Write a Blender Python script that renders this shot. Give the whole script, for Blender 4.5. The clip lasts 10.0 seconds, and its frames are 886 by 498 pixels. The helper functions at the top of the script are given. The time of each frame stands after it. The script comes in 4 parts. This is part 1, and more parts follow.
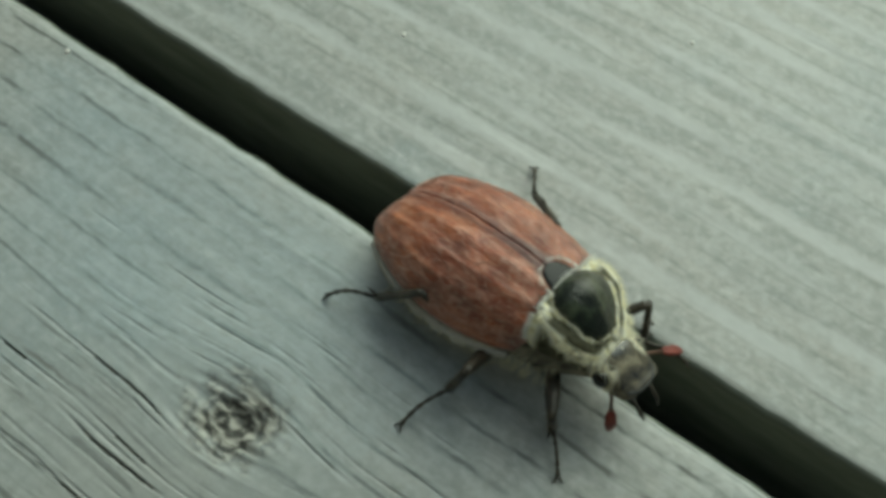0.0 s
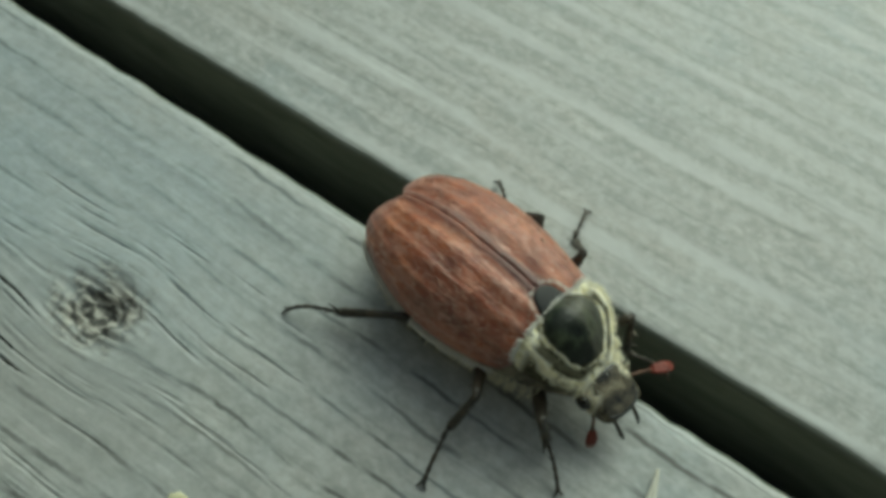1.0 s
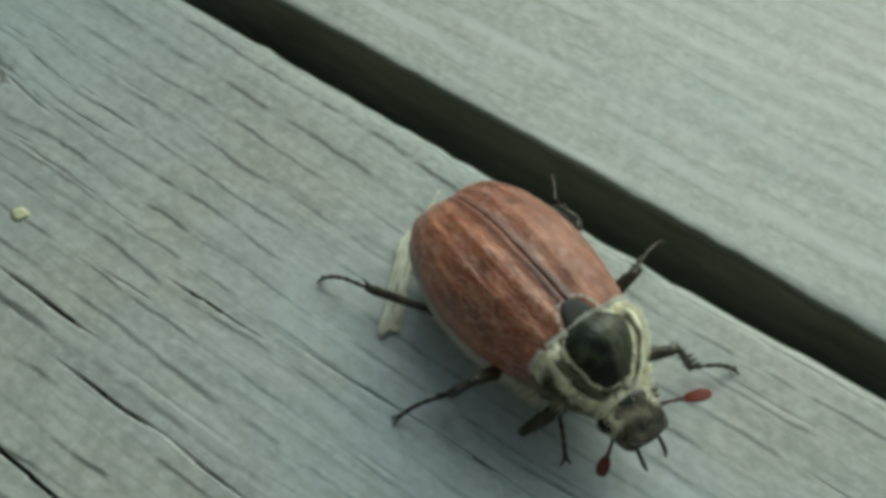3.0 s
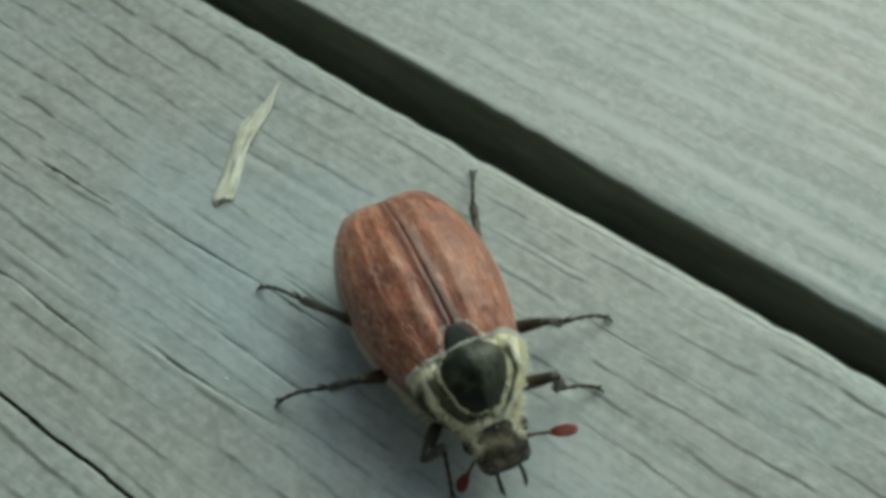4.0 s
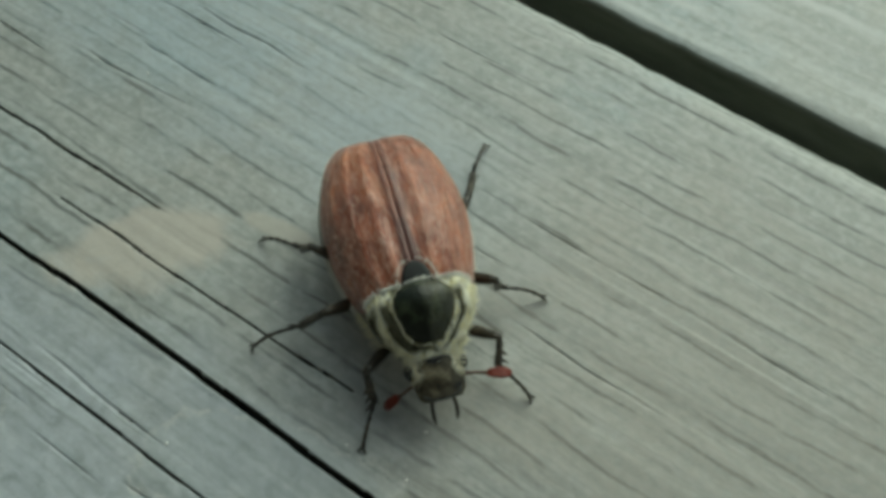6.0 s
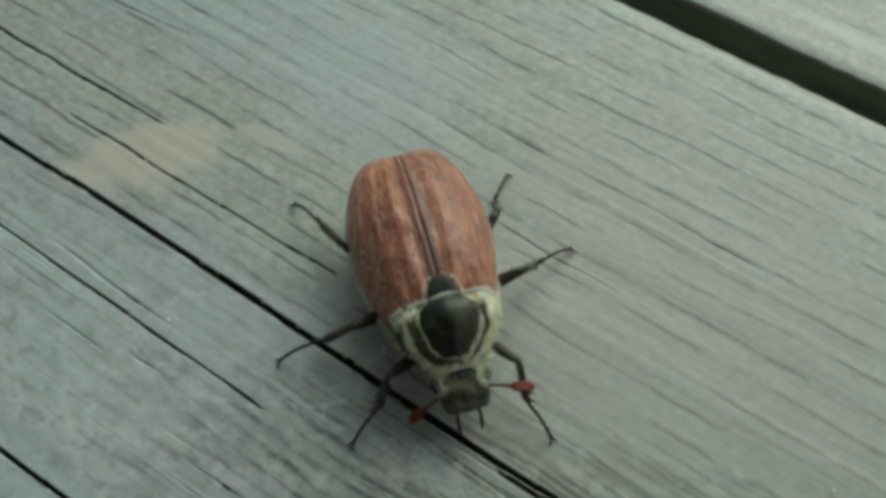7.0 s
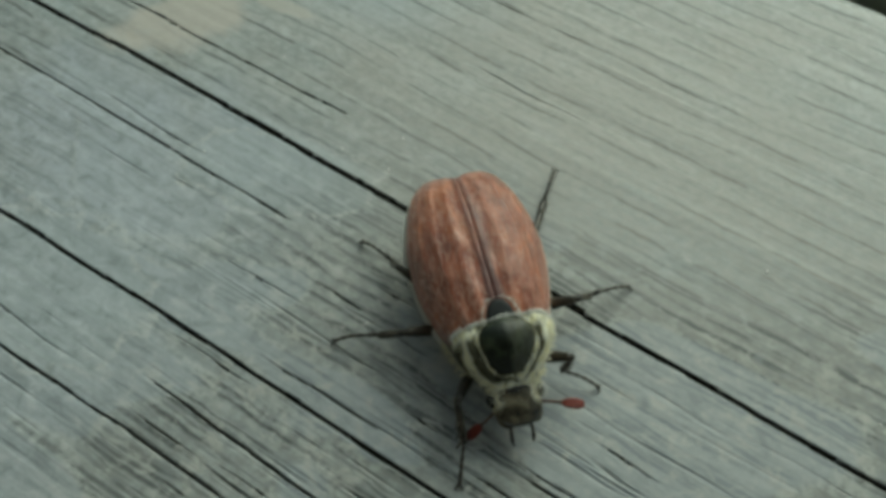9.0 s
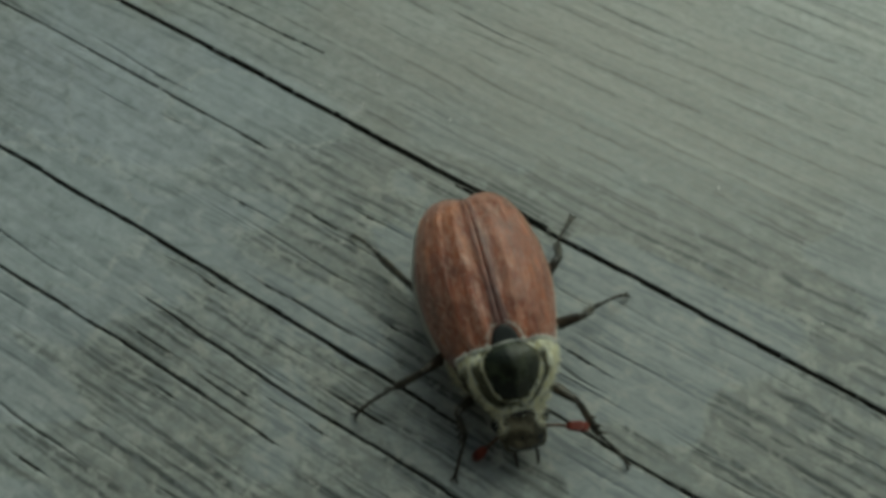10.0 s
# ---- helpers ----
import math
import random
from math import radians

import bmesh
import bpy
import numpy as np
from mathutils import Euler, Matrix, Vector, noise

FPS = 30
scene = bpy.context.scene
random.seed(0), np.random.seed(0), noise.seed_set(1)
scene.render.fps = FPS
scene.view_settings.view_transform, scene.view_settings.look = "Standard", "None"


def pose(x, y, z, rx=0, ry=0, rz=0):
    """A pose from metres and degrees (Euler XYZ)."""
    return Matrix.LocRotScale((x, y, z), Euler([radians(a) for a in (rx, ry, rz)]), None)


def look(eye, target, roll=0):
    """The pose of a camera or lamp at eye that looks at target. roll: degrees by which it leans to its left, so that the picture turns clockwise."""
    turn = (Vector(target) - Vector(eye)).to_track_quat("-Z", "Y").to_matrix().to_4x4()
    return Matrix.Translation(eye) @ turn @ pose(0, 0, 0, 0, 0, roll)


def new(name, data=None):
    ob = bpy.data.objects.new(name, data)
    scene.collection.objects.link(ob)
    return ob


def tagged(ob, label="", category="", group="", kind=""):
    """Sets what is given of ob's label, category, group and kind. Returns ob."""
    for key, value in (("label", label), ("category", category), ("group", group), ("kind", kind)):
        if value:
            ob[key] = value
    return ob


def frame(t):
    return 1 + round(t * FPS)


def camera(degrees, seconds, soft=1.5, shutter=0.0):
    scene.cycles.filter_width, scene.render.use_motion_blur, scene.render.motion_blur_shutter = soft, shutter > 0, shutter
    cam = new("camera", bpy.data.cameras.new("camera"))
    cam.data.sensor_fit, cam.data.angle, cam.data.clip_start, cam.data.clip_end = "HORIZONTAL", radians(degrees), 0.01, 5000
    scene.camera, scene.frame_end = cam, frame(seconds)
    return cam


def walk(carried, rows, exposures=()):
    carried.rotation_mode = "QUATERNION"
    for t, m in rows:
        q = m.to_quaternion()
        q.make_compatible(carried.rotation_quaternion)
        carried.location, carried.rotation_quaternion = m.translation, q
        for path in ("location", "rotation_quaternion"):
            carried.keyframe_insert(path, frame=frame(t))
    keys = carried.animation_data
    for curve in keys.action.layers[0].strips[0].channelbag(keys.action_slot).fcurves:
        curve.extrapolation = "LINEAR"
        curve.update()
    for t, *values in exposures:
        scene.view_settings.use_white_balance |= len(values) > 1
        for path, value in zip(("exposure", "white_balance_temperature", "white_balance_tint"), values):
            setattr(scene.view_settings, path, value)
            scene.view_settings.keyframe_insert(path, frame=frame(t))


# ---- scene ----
FOV = 50.0
cam = camera(FOV, 10.0, soft=4.2)
walk(cam, [
    (0.0, look((0.00000, -0.02416, 0.06799), (-0.01893, 0.00192, 0.0), -0.46)),
    (0.5, look((0.00771, -0.02583, 0.06822), (-0.01260, 0.00232, 0.0), -0.57)),
    (1.0, look((0.01578, -0.02639, 0.06827), (-0.00429, 0.00162, 0.0), -0.50)),
    (1.5, look((0.02058, -0.02750, 0.06824), (-0.00001, 0.00078, 0.0), -0.94)),
    (2.0, look((0.02935, -0.03103, 0.06577), (0.00934, -0.00330, 0.0), -0.96)),
    (2.2, look((0.03298, -0.03270, 0.06517), (0.01309, -0.00472, 0.0), -0.81)),
    (3.3, look((0.04968, -0.04033, 0.06799), (0.02740, -0.00798, 0.0), 0.64)),
    (3.5, look((0.05514, -0.03934, 0.06952), (0.03244, -0.00761, 0.0), -0.58)),
    (4.0, look((0.06388, -0.04185, 0.06954), (0.04111, -0.00974, 0.0), -0.19)),
    (4.5, look((0.07602, -0.04707, 0.06739), (0.05512, -0.01681, 0.0), 0.42)),
    (5.0, look((0.08283, -0.05289, 0.06872), (0.06151, -0.02159, 0.0), 0.87)),
    (5.5, look((0.08794, -0.05777, 0.06967), (0.06674, -0.02535, 0.0), 1.73)),
    (5.7, look((0.08909, -0.05975, 0.07111), (0.06743, -0.02678, 0.0), 1.85)),
    (6.8, look((0.09816, -0.07015, 0.07439), (0.07451, -0.03409, 0.0), 1.06)),
    (7.0, look((0.10091, -0.07204, 0.07456), (0.07660, -0.03602, 0.0), 0.30)),
    (7.5, look((0.10886, -0.07486, 0.07557), (0.08480, -0.03881, 0.0), -0.05)),
    (8.0, look((0.10815, -0.08266, 0.07399), (0.08499, -0.04820, 0.0), 0.10)),
    (8.5, look((0.11362, -0.08798, 0.07804), (0.08868, -0.05135, 0.0), -0.75)),
    (9.0, look((0.11232, -0.08877, 0.07963), (0.08757, -0.05161, 0.0), -0.47)),
    (9.5, look((0.11575, -0.09253, 0.07956), (0.09065, -0.05555, 0.0), -1.24)),
    (10.0, look((0.12046, -0.09461, 0.08128), (0.09479, -0.05747, 0.0), -2.31)),
], exposures=[(0.0, -0.78, 6130, -16), (2.0, -0.82, 6110, -16), (3.5, -0.87, 5980, -16), (4.5, -0.90, 5990, -16), (5.5, -0.93, 6070, -16), (7.5, -1.00, 6050, -16), (8.0, -1.03, 6020, -16),
              (9.0, -0.96, 6010, -16), (9.5, -1.00, 6020, -16), (10.0, -1.52, 6040, -17)])

# ---------------------------------------------------------------- light: a bright, hazy sky
world = bpy.data.worlds.new("sky")
scene.world = world
world.use_nodes = True
sky = world.node_tree.nodes.new("ShaderNodeTexSky")
sky.sky_type = "NISHITA"
sky.sun_disc = False
SUN_EL, SUN_AZ = radians(37), radians(94)      # azimuth counted from +x towards +y
sky.sun_elevation, sky.sun_rotation = SUN_EL, math.pi / 2 - SUN_AZ
sky.air_density, sky.dust_density, sky.ozone_density = 1.0, 7.0, 1.0
back = world.node_tree.nodes["Background"]
back.inputs["Strength"].default_value = 0.112
haze = world.node_tree.nodes.new("ShaderNodeHueSaturation")
haze.inputs["Saturation"].default_value = 0.8
world.node_tree.links.new(sky.outputs[0], haze.inputs["Color"])
world.node_tree.links.new(haze.outputs[0], back.inputs["Color"])
sun = new("sun", bpy.data.lights.new("sun", "SUN"))
sun.data.energy, sun.data.angle, sun.data.color = 2.15, radians(56), (1.0, 0.985, 0.96)
sun.matrix_world = look((math.cos(SUN_AZ) * math.cos(SUN_EL), math.sin(SUN_AZ) * math.cos(SUN_EL), math.sin(SUN_EL)), (0, 0, 0))


# ---------------------------------------------------------------- materials
class Nodes:
    """A small builder for node materials."""

    def __init__(self, name, rough=0.6, metal=0.0, spec=0.5):
        self.mat = bpy.data.materials.new(name)
        self.mat.use_nodes = True
        self.tree = self.mat.node_tree
        self.shader = self.tree.nodes["Principled BSDF"]
        self.set("Roughness", rough), self.set("Metallic", metal), self.set("Specular IOR Level", spec)

    def set(self, key, value):
        if isinstance(value, bpy.types.NodeSocket):
            self.tree.links.new(value, self.shader.inputs[key])
        else:
            self.shader.inputs[key].default_value = value

    def node(self, kind, **inputs):
        n = self.tree.nodes.new(kind)
        for key, value in inputs.items():
            self.put(n, key.replace("_", " "), value)
        return n

    def put(self, n, key, value):
        s = n.inputs[int(key)] if str(key).isdigit() else n.inputs[key]
        if isinstance(value, bpy.types.NodeSocket):
            self.tree.links.new(value, s)
        else:
            s.default_value = value

    def coords(self, uv=False, scale=(1, 1, 1), offset=(0, 0, 0)):
        if uv:
            c = self.node("ShaderNodeUVMap")
            c.uv_map = "grain"
            out = c.outputs[0]
        else:
            out = self.node("ShaderNodeTexCoord").outputs["Object"]
        return self.node("ShaderNodeMapping", Vector=out, Scale=scale, Location=offset).outputs[0]

    def noise(self, vec, scale=1.0, detail=4.0, rough=0.55, warp=0.0):
        return self.node("ShaderNodeTexNoise", Vector=vec, Scale=scale, Detail=detail, Roughness=rough, Distortion=warp).outputs["Fac"]

    def ramp(self, fac, stops):
        n = self.node("ShaderNodeValToRGB", Fac=fac)
        el = n.color_ramp.elements
        while len(el) < len(stops):
            el.new(0.5)
        for e, (at, col) in zip(el, stops):
            e.position = at
            e.color = (*col, 1) if len(col) == 3 else (col[0], col[0], col[0], 1)
        return n.outputs["Color"]

    def mix(self, fac, a, b, how="MIX"):
        n = self.tree.nodes.new("ShaderNodeMix")
        n.data_type, n.blend_type = "RGBA", how
        for i, v in ((0, fac), (6, a), (7, b)):
            if isinstance(v, bpy.types.NodeSocket):
                self.tree.links.new(v, n.inputs[i])
            else:
                n.inputs[i].default_value = v if i == 0 else (*v, 1)
        return n.outputs[2]

    def math(self, op, a, b=0.0, clamp=False):
        n = self.tree.nodes.new("ShaderNodeMath")
        n.operation, n.use_clamp = op, clamp
        for i, v in ((0, a), (1, b)):
            if isinstance(v, bpy.types.NodeSocket):
                self.tree.links.new(v, n.inputs[i])
            else:
                n.inputs[i].default_value = v
        return n.outputs[0]

    def bump(self, height, distance, strength=1.0):
        n = self.node("ShaderNodeBump", Height=height, Distance=distance, Strength=strength)
        self.set("Normal", n.outputs[0])


def spot(m, x, y, rx, ry, wob, wob_scale, turn=0.0):
    """The distance from a place on the board, 1 at the edge of an ellipse, with a ragged edge. turn: degrees of its long side from x."""
    here = m.node("ShaderNodeVectorMath", **{"0": m.coords(), "1": (x, y, 0)})
    here.operation = "SUBTRACT"
    v = m.node("ShaderNodeMapping", Vector=here.outputs["Vector"], Rotation=(0, 0, -radians(turn))).outputs[0]
    v = m.node("ShaderNodeMapping", Vector=v, Scale=(1 / rx, 1 / ry, 0)).outputs[0]
    d = m.node("ShaderNodeVectorMath", **{"0": v})
    d.operation = "LENGTH"
    n = m.noise(m.coords(), wob_scale, 3.0)
    return m.math("ADD", d.outputs["Value"], m.math("MULTIPLY", m.math("SUBTRACT", n, 0.5), wob))


def wood_material(name, seed, special, light=1.0, dashes=1.0, bands=(9, 230, 1), pale=0.2):
    m = Nodes(name, rough=0.36, spec=0.9)
    off = (seed * 0.31, seed * 0.17, 0)
    waver = m.math("MULTIPLY", m.math("SUBTRACT", m.noise(m.coords(True, (70, 160, 1), off), 1.0, 3.0), 0.5), 0.0016)
    waver = m.math("ADD", waver, m.math("MULTIPLY", m.math("SUBTRACT", m.noise(m.coords(True, (420, 620, 1), off), 1.0, 3.0), 0.5), 0.0004))
    waver = m.math("ADD", waver, m.math("MULTIPLY", m.math("SUBTRACT", m.noise(m.coords(True, (1500, 1700, 1), off), 1.0, 3.0), 0.5), 0.00018))
    uv = m.node("ShaderNodeVectorMath", **{"0": m.coords(True), "1": m.node("ShaderNodeCombineXYZ", Y=waver).outputs[0]})
    uv.operation = "ADD"

    def along(scale, shift=0.0):
        return m.node("ShaderNodeMapping", Vector=uv.outputs["Vector"], Scale=scale, Location=(off[0] + shift, off[1] + shift, 0)).outputs[0]

    def contour(n, half, dark):
        """A thin line along the middle level of a noise."""
        return m.ramp(n, [(0.5 - half, (0.0,)), (0.5 - half * 0.35, (dark,)), (0.5 + half * 0.35, (dark,)), (0.5 + half, (0.0,))])

    def grain_lines(apart, long, half, dark, shift):
        """Thin lines along the board, about so many metres apart, that sway together and come and go."""
        sway = m.noise(along((long, 0.13 / apart, 1), shift), 1.0, 3.0, 0.5)
        y = m.node("ShaderNodeSeparateXYZ", Vector=uv.outputs["Vector"]).outputs["Y"]
        phase = m.math("ADD", m.math("MULTIPLY", y, 1 / apart), m.math("MULTIPLY", sway, 2.6))
        return contour(m.math("FRACT", phase), half, dark)
    rings = m.noise(along(bands), 1.0, 2.0, 0.5)
    cord = m.noise(along((12, 800, 1), 2.0), 1.0, 2.0, 0.5)
    fine = m.noise(along((300, 1500, 1), 3.0), 1.0, 4.0, 0.6)
    broken = m.noise(along((190, 420, 1), 5.0), 1.0, 3.0, 0.5)
    patch = m.noise(m.coords(True, (170, 330, 1), off), 1.0, 5.0, 0.62)
    blot = m.noise(m.coords(False, (1, 1, 0), off), 32.0, 4.0, 0.6, 0.4)
    felt = m.noise(m.coords(True, (900, 1500, 1), off), 1.0, 3.0, 0.6, 0.5)
    at = m.node("ShaderNodeSeparateXYZ", Vector=m.coords(True))

    def tone(r, g, bl):
        return (r * light, g * light, bl * light)
    base = m.ramp(rings, [(0.36, tone(0.34, 0.357, 0.34)), (0.48, tone(0.415, 0.43, 0.405)), (0.62, tone(0.485, 0.495, 0.465))])
    base = m.mix(m.ramp(blot, [(0.50, (0.0,)), (0.66, (0.55,))]), base, tone(0.465, 0.435, 0.385))
    base = m.mix(m.ramp(blot, [(0.34, (0.8,)), (0.48, (0.0,))]), base, tone(0.355, 0.425, 0.445))
    base = m.mix(m.ramp(cord, [(0.38, (0.08,)), (0.5, (0.0,))]), base, tone(0.28, 0.29, 0.27))
    base = m.mix(m.ramp(patch, [(0.36, (0.45,)), (0.5, (0.0,))]), base, tone(0.30, 0.315, 0.295))
    base = m.mix(m.ramp(patch, [(0.52, (0.0,)), (0.66, (0.5,))]), base, tone(0.56, 0.575, 0.55))
    mottle = m.noise(m.coords(True, (900, 1050, 1), (off[0] + 1.3, off[1], 0)), 1.0, 4.0, 0.65)
    base = m.mix(m.ramp(mottle, [(0.36, (0.55,)), (0.5, (0.0,))]), base, tone(0.30, 0.305, 0.28))
    base = m.mix(m.ramp(mottle, [(0.5, (0.0,)), (0.64, (0.5,))]), base, tone(0.56, 0.585, 0.57))
    base = m.mix(m.ramp(fine, [(0.32, (0.16,)), (0.47, (0.0,))]), base, tone(0.24, 0.245, 0.22))
    base = m.mix(m.ramp(felt, [(0.36, (0.24,)), (0.5, (0.0,))]), base, tone(0.25, 0.26, 0.235))
    base = m.mix(m.ramp(felt, [(0.5, (0.0,)), (0.64, (0.22,))]), base, tone(0.64, 0.645, 0.61))
    # long hair lines in the grain, faint for most of their way and dark in dashes
    dash = m.math("MULTIPLY", grain_lines(0.0027, 9, 0.095, 1.0 * dashes, 7.0), m.ramp(broken, [(0.41, (0.07,)), (0.54, (1.0,))]))
    base = m.mix(dash, base, tone(0.12, 0.125, 0.11))
    second = m.math("MULTIPLY", grain_lines(0.0011, 20, 0.14, 0.32 * dashes, 11.0), m.ramp(broken, [(0.40, (1.0,)), (0.56, (0.2,))]))
    base = m.mix(second, base, tone(0.19, 0.195, 0.175))
    streaks = m.math("MULTIPLY", grain_lines(0.0031, 6, 0.30, pale, 41.0), m.ramp(m.noise(along((70, 300, 1), 43.0), 1.0, 3.0, 0.55), [(0.40, (0.1,)), (0.60, (1.0,))]))
    base = m.mix(streaks, base, tone(0.59, 0.605, 0.59))
    scuff = m.math("MULTIPLY", contour(m.noise(along((30, 330, 1), 17.0), 1.0, 2.0, 0.4), 0.012, 0.5), m.math("MULTIPLY", m.ramp(mottle, [(0.42, (0.0,)), (0.56, (1.0,))]), m.ramp(m.noise(along((90, 260, 1), 19.0), 1.0, 2.0), [(0.57, (0.0,)), (0.66, (1.0,))])))
    base = m.mix(scuff, base, tone(0.66, 0.665, 0.63))
    if special:
        # bluish-grey and warmer grey stretches, some lightened or darkened to carry the light's falloff
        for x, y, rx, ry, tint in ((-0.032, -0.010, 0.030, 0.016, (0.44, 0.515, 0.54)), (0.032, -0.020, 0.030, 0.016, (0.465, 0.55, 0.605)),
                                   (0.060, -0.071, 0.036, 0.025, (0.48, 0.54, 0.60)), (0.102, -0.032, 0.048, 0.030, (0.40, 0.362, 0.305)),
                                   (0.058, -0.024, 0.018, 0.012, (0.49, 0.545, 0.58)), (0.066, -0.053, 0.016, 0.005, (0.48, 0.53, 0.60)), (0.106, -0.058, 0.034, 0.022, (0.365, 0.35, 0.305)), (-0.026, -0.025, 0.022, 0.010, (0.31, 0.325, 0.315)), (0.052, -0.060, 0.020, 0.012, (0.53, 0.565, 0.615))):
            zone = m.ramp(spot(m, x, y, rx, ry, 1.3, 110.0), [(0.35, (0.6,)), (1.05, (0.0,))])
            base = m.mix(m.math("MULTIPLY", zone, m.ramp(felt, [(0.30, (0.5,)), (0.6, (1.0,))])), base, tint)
        # the sapwood side of the board has weathered deeper: many ragged dark checks
        open_shaded_grain = m.ramp(m.math("ADD", m.math("MULTIPLY", at.outputs["Y"], -10.0), m.math("ADD", m.math("MULTIPLY", m.math("SUBTRACT", at.outputs["X"], 0.08), 3.5, True), m.math("MULTIPLY", m.math("SUBTRACT", blot, 0.5), 0.30))), [(0.43, (0.0,)), (0.60, (1.0,))])
        lift = open_shaded_grain
        open_shaded_grain = m.math("MULTIPLY", open_shaded_grain, m.ramp(m.math("ADD", m.math("MULTIPLY", at.outputs["X"], 5.0), m.math("MULTIPLY", m.math("SUBTRACT", blot, 0.5), 0.25)), [(0.31, (0.30,)), (0.44, (1.0,))]))
        # wood between the checks is darkened as well, holding the shade on this side
        base = m.mix(m.math("MULTIPLY", open_shaded_grain, m.ramp(mottle, [(0.35, (0.75,)), (0.6, (0.4,))])), base, (0.215, 0.215, 0.19))
        gate = m.noise(along((85, 520, 1), 23.0), 1.0, 3.0, 0.55)
        for apart, long, half, dark, shift, lo, hi in ((0.0013, 14, 0.19, 1.0, 29.0, 0.45, 0.55), (0.0008, 22, 0.18, 0.6, 31.0, 0.50, 0.60), (0.0029, 9, 0.10, 1.0, 37.0, 0.38, 0.52)):
            check = m.math("MULTIPLY", grain_lines(apart, long, half, dark, shift), m.ramp(gate, [(lo, (0.0,)), (hi, (1.0,))]))
            base = m.mix(m.math("MULTIPLY", check, open_shaded_grain), base, (0.060, 0.066, 0.060))
        # lobes where the grey skin has lifted, with pale rims
        lobe = m.noise(m.coords(True, (40, 75, 1), (3.1, 1.7, 0)), 1.0, 1.6, 0.45, 0.4)
        base = m.mix(m.math("MULTIPLY", m.ramp(lobe, [(0.5, (0.0,)), (0.515, (0.45,))]), lift), base, (0.45, 0.485, 0.51))
        rim = m.math("MULTIPLY", contour(lobe, 0.016, 0.35), m.ramp(mottle, [(0.42, (0.0,)), (0.56, (1.0,))]))
        base = m.mix(m.math("MULTIPLY", rim, lift), base, (0.62, 0.63, 0.58))
        # pale tan patch where an old film of varnish is left
        tan = m.ramp(spot(m, 0.0472, -0.0432, 0.0092, 0.0043, 1.1, 230.0, 47.0), [(0.65, (0.75,)), (1.05, (0.0,))])
        base = m.mix(tan, base, (0.61, 0.55, 0.475))
        tail = m.ramp(spot(m, 0.0560, -0.0352, 0.0050, 0.0011, 1.0, 260.0, 8.0), [(0.6, (0.6,)), (1.05, (0.0,))])
        base = m.mix(tail, base, (0.58, 0.54, 0.46))
        # a tongue of paler, bluer wood with a bright rim
        for x, y, rx, ry, turn in ((0.0585, -0.0755, 0.0115, 0.0082, 0.0), (0.0690, -0.0535, 0.0105, 0.0050, 20.0)):
            tongue = spot(m, x, y, rx, ry, 0.8, 240.0, turn)
            base = m.mix(m.ramp(tongue, [(0.9, (0.35,)), (1.0, (0.0,))]), base, (0.42, 0.455, 0.45))
            edge = m.math("MULTIPLY", m.ramp(tongue, [(0.88, (0.0,)), (0.96, (0.6,)), (1.0, (0.0,))]), m.ramp(mottle, [(0.42, (0.1,)), (0.55, (1.0,))]))
            base = m.mix(edge, base, (0.66, 0.65, 0.60))
        # its grey skin is crusted, in pale bluish flecks and dark pores
        crust = m.noise(m.coords(True, (430, 620, 1), (5.3, 2.9, 0)), 1.0, 5.0, 0.7, 0.5)
        base = m.mix(m.math("MULTIPLY", m.ramp(crust, [(0.36, (0.6,)), (0.47, (0.0,))]), lift), base, (0.225, 0.24, 0.24))
        # pale flecks go from bluish to warm, carrying the sky's reflected colour
        base = m.mix(m.math("MULTIPLY", m.ramp(crust, [(0.52, (0.0,)), (0.64, (0.65,))]), lift), base, m.mix(open_shaded_grain, (0.62, 0.66, 0.71), (0.52, 0.505, 0.45)))
        # the dark heart of the knot
        heart = m.ramp(spot(m, -0.0235, -0.0181, 0.0046, 0.0041, 1.5, 700.0), [(0.4, (0.95,)), (1.0, (0.0,))])
        core = spot(m, -0.0235, -0.0181, 0.0040, 0.0034, 0.9, 500.0)
        swirl = m.math("SINE", m.math("ADD", m.math("MULTIPLY", core, 21.0), m.math("MULTIPLY", m.noise(m.coords(scale=(0.7, 1.3, 1)), 800.0, 4.0, 0.65), 10.0)))
        kn = m.ramp(m.math("ADD", m.math("MULTIPLY", swirl, 0.5), 0.5), [(0.10, (0.05, 0.047, 0.038)), (0.4, (0.20, 0.19, 0.16)), (0.8, (0.42, 0.41, 0.36))])
        base = m.mix(heart, base, kn)
    m.set("Base Color", base)
    gloss = m.math("ADD", 0.42, m.math("MULTIPLY", patch, 0.2))
    m.set("Roughness", m.math("ADD", gloss, m.math("MULTIPLY", heart, 0.35)) if special else gloss)
    h = m.math("ADD", m.math("MULTIPLY", fine, 0.6), m.math("MULTIPLY", felt, 0.5))
    m.bump(h, 0.00009, 0.3)
    return m.mat


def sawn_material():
    """The sawn sides of the boards, coloured darker to hold the shade inside the joint."""
    m = Nodes("shaded_sawn_wood", rough=0.85, spec=0.2)
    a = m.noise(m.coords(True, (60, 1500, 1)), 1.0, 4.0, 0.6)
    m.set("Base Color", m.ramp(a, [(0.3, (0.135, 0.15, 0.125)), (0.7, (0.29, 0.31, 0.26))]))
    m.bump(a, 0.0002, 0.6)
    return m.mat


